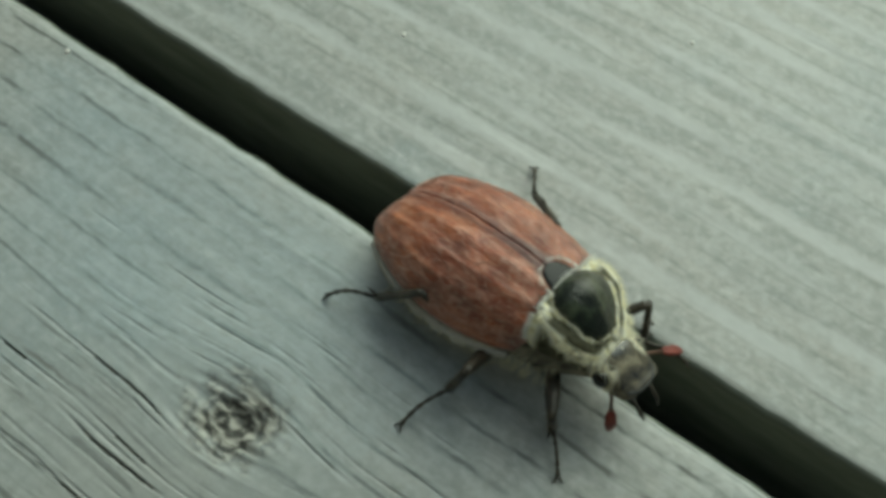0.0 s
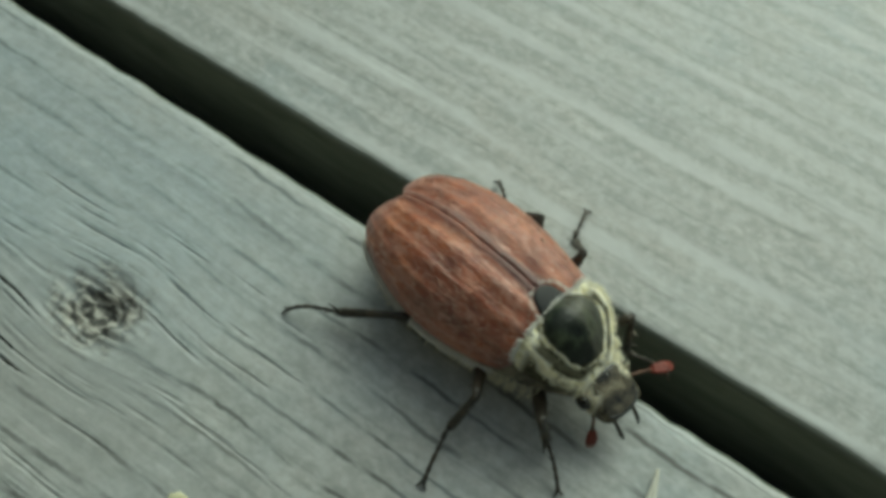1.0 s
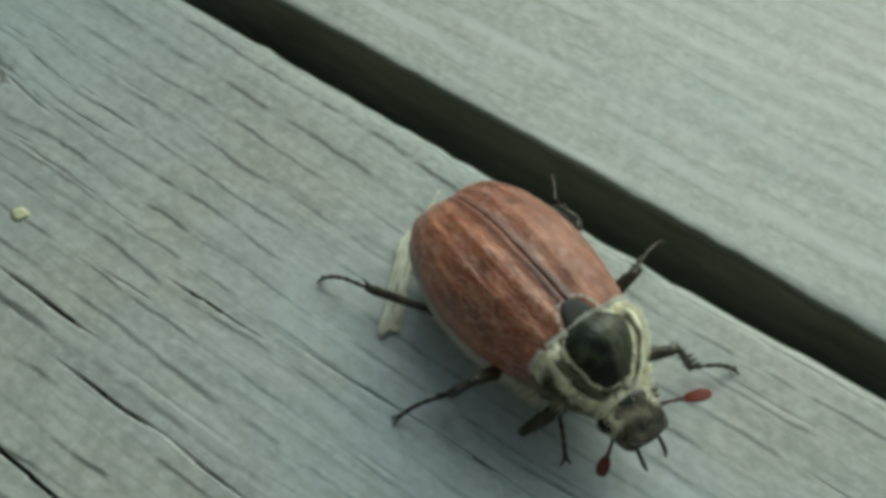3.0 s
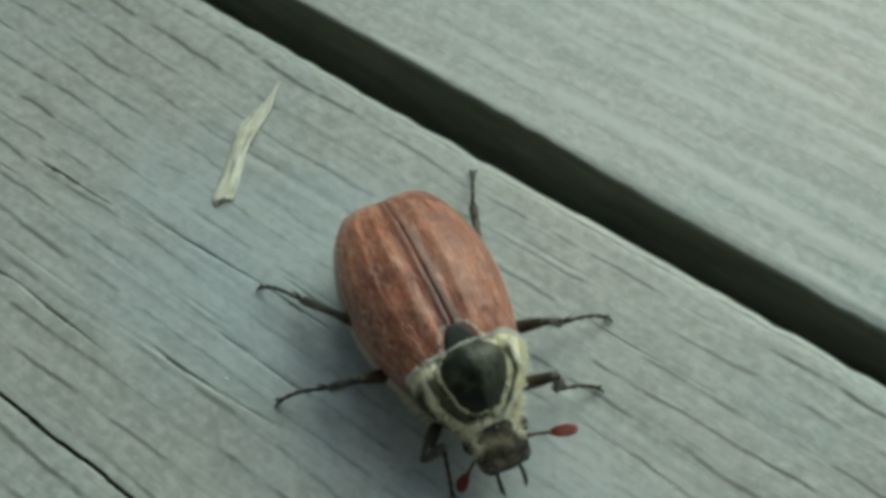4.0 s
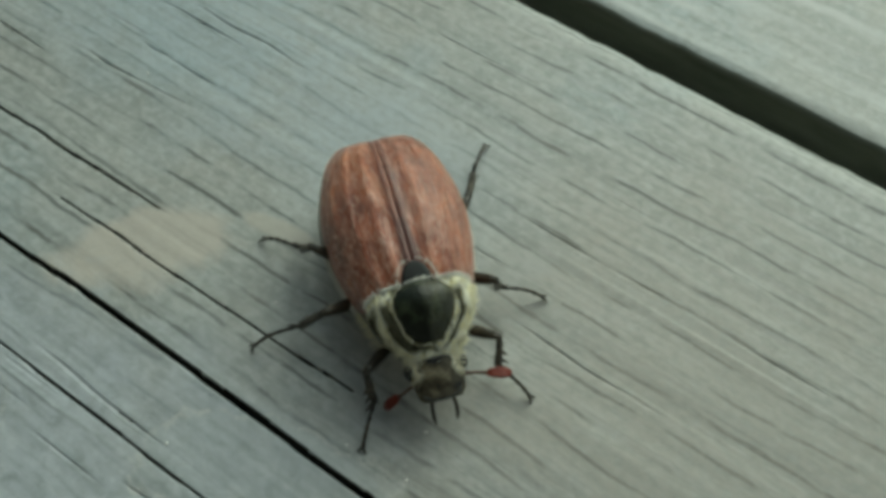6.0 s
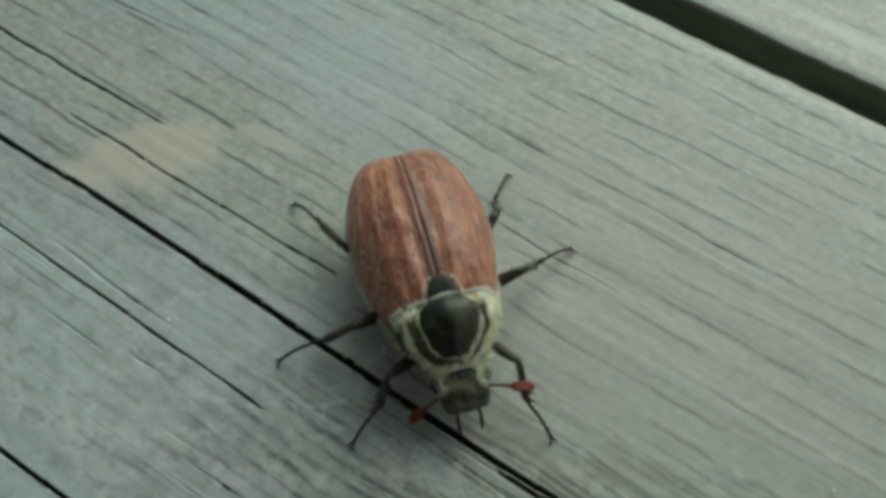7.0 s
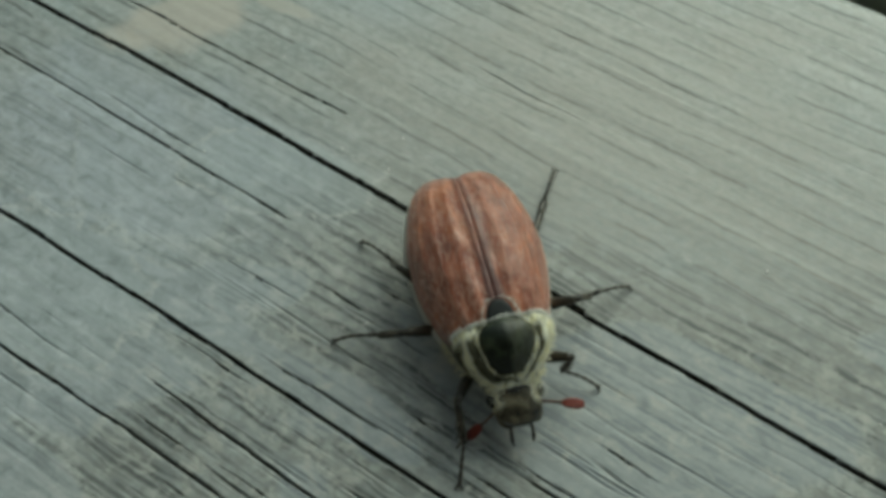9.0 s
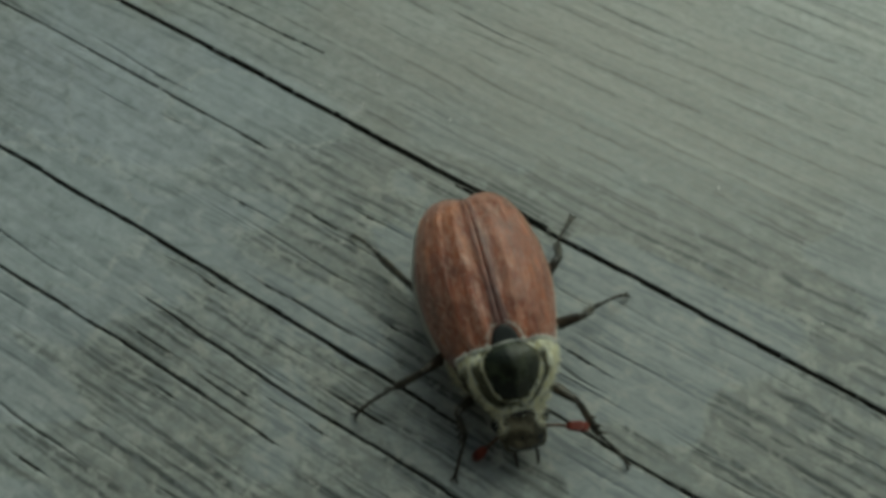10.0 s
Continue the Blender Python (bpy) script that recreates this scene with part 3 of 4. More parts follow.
    for i, (y, z) in enumerate(right):
        cols.append(np.stack([xs, y + wob_hi, np.full(nx, z)], 1))
        uvs.append(y_hi + (i + 1) * 0.0013)
    n = len(cols)
    verts = np.stack(cols, 1).reshape(-1, 3)
    a = (np.arange(nx - 1)[:, None] * n + np.arange(n - 1)[None, :]).ravel()
    quads = np.stack([a, a + n, a + n + 1, a + 1], 1)
    caps = [list(range(n)), [(nx - 1) * n + i for i in range(n)][::-1]]
    under = [(i * n, i * n + n - 1, (i + 1) * n + n - 1, (i + 1) * n) for i in range(nx - 1)]
    me = bpy.data.meshes.new(name)
    me.from_pydata(verts.tolist(), [], quads.tolist() + under + caps)
    me.materials.append(mat)
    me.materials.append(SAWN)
    me.materials.append(DIRT_SHADE)
    # rounded edges get the dark side colour too, so they read unlit
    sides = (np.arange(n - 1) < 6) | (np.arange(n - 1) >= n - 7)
    low = np.zeros((nx, n))
    low[:, len(left):len(left) + ny] = h
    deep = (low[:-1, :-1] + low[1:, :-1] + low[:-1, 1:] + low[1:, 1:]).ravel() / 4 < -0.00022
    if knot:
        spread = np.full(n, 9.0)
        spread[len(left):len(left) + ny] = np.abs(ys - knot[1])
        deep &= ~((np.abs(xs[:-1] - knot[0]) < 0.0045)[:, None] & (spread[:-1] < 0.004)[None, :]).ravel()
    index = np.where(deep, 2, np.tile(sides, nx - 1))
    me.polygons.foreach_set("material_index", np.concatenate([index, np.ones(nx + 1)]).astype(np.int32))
    me.polygons.foreach_set("use_smooth", np.concatenate([np.ones((nx - 1) * (n - 1), bool), np.zeros(nx + 1, bool)]))
    layer = me.uv_layers.new(name="grain")
    idx = np.empty(len(me.loops), dtype=np.int32)
    me.loops.foreach_get("vertex_index", idx)
    uv = np.stack([np.repeat(xs, n), np.tile(np.array(uvs), nx)], 1)[idx]
    layer.data.foreach_set("uv", uv.ravel())
    me.validate()
    me.update()
    return me


def build_deck():
    ground = new("ground", mesh_from("ground", [(-40, -40, -0.13), (40, -40, -0.13), (40, 40, -0.13), (-40, 40, -0.13)], [(0, 1, 2, 3)], SOIL, False))
    tagged(ground, "dark bare soil under the wooden deck", "ground", kind="structure")
    deck = tagged(new("deck_floor"), "weathered grey softwood deck with open joints", "deck", kind="structure")
    xs = steps([(-1.2, -0.2, 0.1), (-0.2, -0.08, 0.01), (-0.08, 0.155, 0.0008), (0.155, 0.28, 0.0125), (0.28, 1.2, 0.1)])
    # board that the beetle crosses
    ys = steps([(-BOARD + 0.0014, -0.105, 0.002), (-0.105, -0.0014, 0.0001)])
    cracks = [(-0.0499, 0.012, 0.102, 0.00022, 0.006), (-0.0505, 0.092, 0.21, 0.00020, 0.006), (-0.0400, -0.006, 0.0462, 0.00010, 0.004), (-0.0439, 0.036, 0.070, 0.00006, 0.003),
              (-0.0571, 0.026, 0.073, 0.00007, 0.003), (-0.0716, 0.020, 0.106, 0.00015, 0.004), (-0.0774, 0.072, 0.128, 0.00009, 0.003),
              (-0.0822, 0.058, 0.093, 0.00009, 0.003), (-0.0666, 0.106, 0.136, 0.00010, 0.003), (-0.0296, -0.007, 0.005, 0.00013, 0.002),
              (-0.0257, 0.000, 0.006, 0.00010, 0.0015), (-0.0229, 0.005, 0.016, 0.00011, 0.0018), (-0.0333, 0.002, 0.025, 0.00012, 0.002),
              (-0.0302, 0.022, 0.036, 0.00010, 0.0016), (-0.0266, 0.030, 0.040, 0.00010, 0.0016), (-0.0215, 0.018, 0.041, 0.00009, 0.0014),
              (-0.0237, -0.046, -0.024, 0.00012, 0.002), (-0.0248, -0.035, -0.022, 0.00013, 0.002), (-0.0206, -0.042, -0.024, 0.00010, 0.0016),
              (-0.0181, -0.035, -0.027, 0.00009, 0.001), (-0.0137, -0.035, -0.020, 0.00008, 0.0009), (-0.0285, -0.034, -0.026, 0.00011, 0.002),
              (-0.0100, -0.024, -0.012, 0.00008, 0.0009), (-0.0697, 0.078, 0.101, 0.00013, 0.002), (-0.0650, 0.075, 0.097, 0.00010, 0.0015),
              (-0.0741, 0.080, 0.091, 0.00009, 0.0012), (-0.0734, 0.092, 0.104, 0.00010, 0.0015), (-0.0842, 0.054, 0.071, 0.00011, 0.002),
              (-0.0923, 0.064, 0.080, 0.00011, 0.002), (-0.0806, 0.076, 0.091, 0.00009, 0.0012), (-0.0793, 0.050, 0.068, 0.00009, 0.0012),
              (-0.0080, 0.053, 0.066, 0.00008, 0.001), (-0.0217, 0.068, 0.106, 0.00006, 0.0010), (-0.0309, 0.076, 0.096, 0.00006, 0.0010),
              (-0.0302, 0.024, 0.048, 0.00006, 0.0010), (-0.0556, 0.045, 0.061, 0.00011, 0.002), (-0.0195, 0.032, 0.047, 0.00009, 0.0012),
              (-0.0262, 0.070, 0.081, 0.00009, 0.001), (-0.0524, 0.084, 0.110, 0.00007, 0.0010), (-0.0535, 0.104, 0.124, 0.00007, 0.0010),
              (-0.0905, 0.076, 0.110, 0.00010, 0.0015), (-0.0585, 0.098, 0.124, 0.00010, 0.0014), (-0.0620, 0.104, 0.132, 0.00009, 0.0012)]
    fissures = [(-0.1, -0.004, 70, 0.00005, 0.00010), (-0.1, -0.052, 170, 0.00005, 0.00015), (-0.1, -0.055, 40, 0.00006, 0.00028), (-0.033, -0.010, 110, 0.00005, 0.00030, -0.046, -0.010), (-0.098, -0.054, 55, 0.00006, 0.0009, 0.06, 0.13)]
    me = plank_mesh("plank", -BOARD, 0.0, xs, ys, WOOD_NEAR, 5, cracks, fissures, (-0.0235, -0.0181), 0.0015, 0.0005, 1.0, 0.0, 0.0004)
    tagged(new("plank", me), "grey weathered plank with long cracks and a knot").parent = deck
    # board beyond the joint
    ys = steps([(GAP + 0.0009, 0.055, 0.0002), (0.055, GAP + BOARD - 0.0014, 0.003)])
    fissures = [(GAP + 0.002, 0.055, 60, 0.00004, 0.00012)]
    me = plank_mesh("plank", GAP, GAP + BOARD, xs, ys, WOOD_FAR, 9, [], fissures, None, 0.0007, 0.0015, 1.0, -0.0007, 0.0)
    tagged(new("plank", me), "pale grey plank with fine straight grain").parent = deck
    # plain unseen wall, added behind the viewer to block part of the sky's light
    bm = bmesh.new()
    bmesh.ops.create_cube(bm, size=1.0)
    bmesh.ops.scale(bm, vec=(6000, 200, 2800), verts=bm.verts)
    wall = part("wall_sky_block", bm, WALL, None)
    wall.location = (0.1, -0.98, 1.27)
    tagged(wall, "plain brown unseen wall added beside the deck to block sky light", "wall", kind="structure")
    # the rest of the deck, out of sight
    xc = steps([(-1.2, 1.2, 0.2)])
    yc = steps([(0.0014, BOARD - 0.0014, 0.02)])
    me = plank_mesh("plank", 0.0, BOARD, xc, yc, WOOD_FAR, 2, [], [], None, 0.0014, 0.0014, 0.0)
    pitch = BOARD + GAP
    for k in (-5, -4, -3, -2, 1 + 1, 3, 4, 5):
        ob = new("plank", me)
        ob.parent = deck
        ob.location = (0, GAP + (k - 1) * pitch if k > 0 else -BOARD + (k + 1) * pitch, 0)
    for x in (-0.75, 0.75):
        bm = bmesh.new()
        bmesh.ops.create_cube(bm, size=1.0)
        bmesh.ops.scale(bm, vec=(45, 1640, 99), verts=bm.verts)
        bmesh.ops.translate(bm, vec=(x * 1000, 0, -79.5), verts=bm.verts)
        bmesh.ops.bevel(bm, geom=bm.edges[:], offset=2.0, segments=1, affect="EDGES")
        part("joist", bm, WOOD_FAR, deck)


# ---------------------------------------------------------------- small things on the deck
def straw_piece():
    """A split piece of straw, cut square at one end and frayed to a point at the other."""
    line = [(22.75, -16.75), (22.6, -16.45), (21.6, -14.2), (20.5, -12.0), (19.7, -9.9), (19.5, -7.9), (19.3, -6.5), (18.6, -4.2)]
    wide = [0.86, 0.88, 0.80, 0.74, 0.86, 0.70, 0.42, 0.12]
    rng = random.Random(12)
    n, k = 48, 14
    grooves = [0.62, 0.95, 0.55, 0.85, 0.5, 0.9, 0.45, 0.8, 0.55, 1.0, 0.6, 0.9, 0.5, 0.75, 0.5]
    top, low = [], []
    knots = [i / (len(line) - 1) for i in range(len(line))]
    px, py, pw = (list(zip(knots, v)) for v in ([p[0] for p in line], [p[1] for p in line], wide))
    jag = [rng.uniform(-0.10, 0.10) for _ in range(n + 1)]
    for i in range(n + 1):
        f = i / n
        x, y, w = spline(px, f), spline(py, f), spline(pw, f)
        d = Vector((spline(px, min(f + 0.02, 1)) - spline(px, max(f - 0.02, 0)), spline(py, min(f + 0.02, 1)) - spline(py, max(f - 0.02, 0)), 0)).normalized()
        s = Vector((-d.y, d.x, 0))
        lift = 0.06 + 0.30 * f * f
        us = [-1 + 2 * j / k for j in range(k + 1)]
        edge = 1 + (jag[i] if f > 0.35 else 0.3 * jag[i])
        # fibres end at different lengths
        ends = [d * (rng.uniform(-0.22, 0.22) if i in (0, n) else 0.0) for _ in us]
        top.append([Vector((x, y, lift + 0.30 * (1 - 0.75 * u * u) * (0.4 + 0.6 * w) * (0.5 + 0.5 * g))) + s * (w * u * edge) + e for u, g, e in zip(us, grooves, ends)])
        low.append([Vector((x, y, lift - 0.04)) + s * (w * u * edge) + e for u, e in zip(us, ends)])
    middle = Vector((20.9, -10.4, 0))
    bm = bmesh.new()
    uv = bm.loops.layers.uv.new("grain")
    rows = [[bm.verts.new(p - middle) for p in t + l[::-1]] for t, l in zip(top, low)]
    m = len(rows[0])
    for r, (a, b) in enumerate(zip(rows[:-1], rows[1:])):
        for i in range(m):
            face = bm.faces.new((a[i], a[(i + 1) % m], b[(i + 1) % m], b[i]))
            for loop, (u, v) in zip(face.loops, ((r, i), (r, i + 1), (r + 1, i + 1), (r + 1, i))):
                loop[uv].uv = (u / n, v / k)
    bm.faces.new(rows[0])
    bm.faces.new(rows[-1][::-1])
    ob = part("straw_piece", bm, STRAW, None)
    for p in ob.data.polygons:
        p.use_smooth = len(p.vertices) == 4
    ob.location = (0.0209, -0.0104, 0.0001)
    tagged(ob, "pale dry piece of split straw lying on the deck", "straw")


def chip(name, x, y, r, mat, label, category, seed, tall=0.35):
    rng = random.Random(seed)
    bm = bmesh.new()
    bmesh.ops.create_icosphere(bm, subdivisions=2, radius=1.0)
    for v in bm.verts:
        k = 1 + 0.35 * noise.noise(v.co * 1.7 + Vector((seed, 0, 0)))
        v.co = Vector((v.co.x * k * r * rng.uniform(0.9, 1.1), v.co.y * k * r * 0.8, max(v.co.z, -0.6) * r * tall))
    ob = part(name, bm, mat, None)
    ob.location = (x / 1000, y / 1000, 0.0006 * r * tall)
    ob.rotation_euler = (0, 0, rng.uniform(0, 6))
    tagged(ob, label, category)


def build_litter():
    straw_piece()
    chip("leaf_flake", -8.2, -25.6, 0.75, FLAKE, "tiny pale yellow flake lying on the deck", "flake", 1, 0.2)
    for i, (x, y, r) in enumerate(((60.9, -55.4, 0.16), (114.6, -36.9, 0.2), (87.0, -44.0, 0.17), (72.5, -47.4, 0.14), (-34.0, 17.0, 0.26), (-12.7, 31.0, 0.22), (129.0, -45.5, 0.15), (60.0, -41.0, 0.12), (77.0, -43.0, 0.16), (78.0, -47.0, 0.18), (-57.0, -1.6, 0.3), (86.0, -62.0, 0.14), (34.0, -29.0, 0.15))):
        chip("crumb", x, y, r, CRUMB, "tiny white crumb lying on the deck", "crumb", 5 + i, 0.3)


# ---------------------------------------------------------------- the beetle (local x forwards, y to its left, millimetres)
def spline(points, x):
    """A smooth curve through (x, value) pairs."""
    xs, vs = [p[0] for p in points], [p[1] for p in points]
    if x <= xs[0]:
        return vs[0]
    if x >= xs[-1]:
        return vs[-1]
    i = max(k for k in range(len(xs) - 1) if xs[k] <= x)
    t = (x - xs[i]) / (xs[i + 1] - xs[i])
    m = [((vs[min(k + 1, len(vs) - 1)] - vs[max(k - 1, 0)]) / (xs[min(k + 1, len(vs) - 1)] - xs[max(k - 1, 0)])) for k in (i, i + 1)]
    d = xs[i + 1] - xs[i]
    return ((2 * t ** 3 - 3 * t ** 2 + 1) * vs[i] + (t ** 3 - 2 * t ** 2 + t) * d * m[0] + (-2 * t ** 3 + 3 * t ** 2) * vs[i + 1] + (t ** 3 - t ** 2) * d * m[1])


E_WIDE = [(-11.7, 2.7), (-10.8, 3.6), (-9.2, 4.6), (-6.8, 5.45), (-4.0, 5.95), (-1.0, 5.9), (2.0, 5.3), (4.0, 4.65), (5.2, 4.1)]
E_TOP = [(-11.7, 5.0), (-11.0, 6.1), (-9.8, 7.3), (-7.8, 8.35), (-5.0, 9.1), (-2.0, 9.35), (1.0, 9.4), (3.0, 9.2), (5.2, 8.6)]
E_LOW = [(-10.6, 5.0), (-9.0, 4.8), (-4.0, 4.4), (2.0, 4.5), (5.2, 5.2)]


def elytron(side, parent):
    rows = []
    n, k = 66, 48
    for i in range(n + 1):
        f = i / n
        x0 = 5.0 - 16.6 * f
        row = []
        for j in range(k + 1):
            a = j / k
            # each wing case ends in a rounded lobe of its own, with a notch at the seam
            x = x0
            if f > 0.78:
                g = (f - 0.78) / 0.22
                x = x0 + g * g * (2.6 if a < 0.34 else 1.25) * (2 * a - 0.68) ** 2
            if f < 0.12:
                g = (0.12 - f) / 0.12
                x = x0 - g * (1.5 * max(0, 1 - a * 4.0) ** 1.2 + 1.3 * max(0, a - 0.72) / 0.28)
            w, zt, zl = spline(E_WIDE, x), spline(E_TOP, x), spline(E_LOW, x)
            ang = a * math.pi * 0.54
            y = w * math.sin(min(ang, math.pi / 2)) ** 0.94 - (0.35 * (a - 0.926) / 0.074 if a > 0.926 else 0)
            z = zl + (zt - zl) * (math.cos(ang) if ang < math.pi / 2 else 0) ** 0.86 if ang < math.pi / 2 else zl - 0.5 * (a - 0.926) / 0.074
            fade = min(1, 5 * f, 6 * (1 - f))
            rib = 0.10 * sum(math.exp(-((a - c) / 0.030) ** 2) for c in (0.17, 0.36, 0.55, 0.74)) * fade
            # end bump, shoulder bump and shallow dents
            rib += 0.22 * math.exp(-((f - 0.86) / 0.05) ** 2 - ((a - 0.42) / 0.12) ** 2) + 0.30 * math.exp(-((f - 0.07) / 0.06) ** 2 - ((a - 0.66) / 0.09) ** 2)
            rib += 0.10 * noise.noise(Vector((x * 0.55, y * 0.9, 3.0 * side))) * fade
            seam = 0.05 * math.exp(-((a - 0.03) / 0.02) ** 2) - 0.09 * math.exp(-((a - 0.075) / 0.025) ** 2) - 0.16 * math.exp(-(a / 0.09) ** 2) * max(0, min(1, f * 8, (0.5 - f) * 4))
            row.append((x, side * (max(y, 0.0) + 0.02), z + (rib + seam) * math.cos(ang * 0.7)))
        rows.append(row)
    bm = grid_bm(rows)
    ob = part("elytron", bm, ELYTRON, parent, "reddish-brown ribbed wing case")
    sol = ob.modifiers.new("thick", "SOLIDIFY")
    sol.thickness, sol.offset = 0.00022, -1
    # short pale hairs that lie along the wing case
    rng = random.Random(20 + side)
    roots = []
    for i in range(900):
        r, c = rng.randrange(2, n - 3), rng.randrange(3, k - 4)
        p, q = Vector(rows[r][c]), Vector(rows[r + 1][c])
        out = (Vector(rows[r][c + 1]) - p).cross(q - p).normalized() * side
        if out.z < 0:
            out = -out
        roots.append((p + (q - p) * rng.random(), (q - p).normalized() + out * 0.22 + Vector((0, rng.uniform(-0.2, 0.2), 0)), rng.uniform(0.25, 0.5)))
    hairs("scale_hair", roots, ob, SCALE, 0.022, "short pale hair lying along the wing case")
    return ob


P_WIDE = [(4.2, 4.2), (5.2, 4.25), (6.3, 3.95), (7.6, 3.1), (8.8, 2.35), (9.5, 1.95)]
P_TOP = [(4.2, 8.95), (5.2, 9.15), (6.4, 8.75), (7.6, 7.7), (8.8, 6.2), (9.5, 5.3)]
P_LOW = [(4.2, 6.3), (6.0, 6.0), (8.0, 5.2), (9.5, 4.4)]


def disc_ring(x, y):
    """The distance from the middle of the bald disc, 1 at its edge."""
    return math.hypot((x - DISC_X) / DISC_LONG, y / (DISC_WIDE - DISC_TAPER * (x - DISC_X)))


def pronotum_point(x, a):
    """A point on the neck shield: a runs from -1 to 1 across it."""
    w, zt, zl = spline(P_WIDE, x), spline(P_TOP, x), spline(P_LOW, x)
    ang = a * math.pi / 2
    s, c = math.sin(abs(ang)) ** 0.92, math.cos(ang) ** 0.85
    xx = x + 0.55 * (abs(a) - 0.2) * (5.5 - x) / 5.5 if x < 5.5 else x
    xx += 0.25 - 0.15 * math.cos(a * 2.2) * max(0, 1 - (x - 4.2) / 1.4)
    y = math.copysign(w * s, a)
    r = disc_ring(xx, y)
    z = zl + (zt - zl) * c
    # the disc is domed, with a hollow round it and a swelling of each side
    z += 0.42 * max(0, 1 - r * r) - 0.22 * math.exp(-((r - 1.10) / 0.13) ** 2) + 0.10 * math.exp(-((r - 1.42) / 0.14) ** 2)
    return (xx, y, z)


def pronotum(parent):
    rows = [[pronotum_point(4.2 + 5.3 * i / 44, -1 + 2 * j / 72) for j in range(73)] for i in range(45)]
    bm = grid_bm(rows)
    ob = part("pronotum", bm, PRONOTUM, parent, "black-green neck shield with cream downy sides")
    sol = ob.modifiers.new("thick", "SOLIDIFY")
    sol.thickness, sol.offset = 0.0002, -1
    rng = random.Random(4)
    roots = []
    while len(roots) < 750:
        x, a = rng.uniform(4.3, 9.4), rng.uniform(-1, 1)
        p = pronotum_point(x, a)
        r = disc_ring(p[0], p[1])
        if a > 0:
            thick = 1.0 if (1.05 < r < 1.18 and x > 6.2) or r > 1.38 else 0.0
        else:
            thick = 1.0 if 1.03 < r < 1.07 or 1.40 < r < 1.6 else 0.0
        if r < 1.03 or rng.random() > thick:
            continue
        if noise.noise(Vector(p) * 1.3) < -0.12:
            continue
        d = Vector((0.25 + rng.uniform(-0.6, 0.6), math.copysign(0.7, a) + rng.uniform(-0.6, 0.6), 0.25 + rng.uniform(-0.3, 0.4)))
        roots.append((p, d, rng.uniform(0.15, 0.32) if r < 1.2 else rng.uniform(0.3, 0.65)))
    hairs("side_hair", roots, parent, CREAM, 0.022, "cream-yellow hair on the sides of the neck shield")
    roots = []
    for i in range(900):
        a = rng.uniform(-0.98, 0.98)
        p = pronotum_point(4.25, a)
        wide = 1.0 if abs(a) < 0.45 else 1.35
        if noise.noise(Vector((a * 5, 0, 0))) < -0.28:
            continue
        roots.append((p, (-0.7 + rng.uniform(-0.4, 0.4), rng.uniform(-0.7, 0.7), 0.5 + rng.uniform(-0.3, 0.3)), wide * rng.uniform(0.18, 0.48)))
    for i in range(420):
        a = rng.uniform(-0.42, 0.42)
        x, y, z = pronotum_point(4.2, a)
        roots.append(((x + 0.12, y, z + 0.03), (-0.6 + rng.uniform(-0.3, 0.3), rng.uniform(-0.6, 0.6), 0.55 + rng.uniform(-0.2, 0.3)), rng.uniform(0.22, 0.42)))
    hairs("rear_fringe", roots, parent, WHITE, 0.030, "white fringe along the rear edge")
    roots = []
    for i in range(130):
        f = rng.random()
        s = rng.choice((-1, 1))
        x = 4.7 - 2.05 * f
        roots.append(((x, s * (1.34 * (1 - f ** 2.6) ** 0.6 + 0.12), spline(E_TOP, x) + 0.05), (-0.5, s * 0.7 + rng.uniform(-0.3, 0.3), 0.3), rng.uniform(0.2, 0.45)))
    hairs("shield_hair", roots, parent, WHITE, 0.022, "fine white hair round the triangular shield")


def scutellum(parent):
    rows = []
    for i in range(11):
        f = i / 10
        x = 4.9 - 2.2 * f
        w = 1.22 * (1 - f ** 2.6) ** 0.6 + 0.02
        rows.append([(x, w * u, spline(E_TOP, x) - 0.02 + 0.10 * (1 - u * u) * (1 - f * f)) for u in (-1, -0.7, -0.35, 0, 0.35, 0.7, 1)])
    bm = grid_bm(rows)
    ob = part("scutellum", bm, MATT, parent, "small black triangular shield")
    sol = ob.modifiers.new("thick", "SOLIDIFY")
    sol.thickness, sol.offset = 0.0005, -1


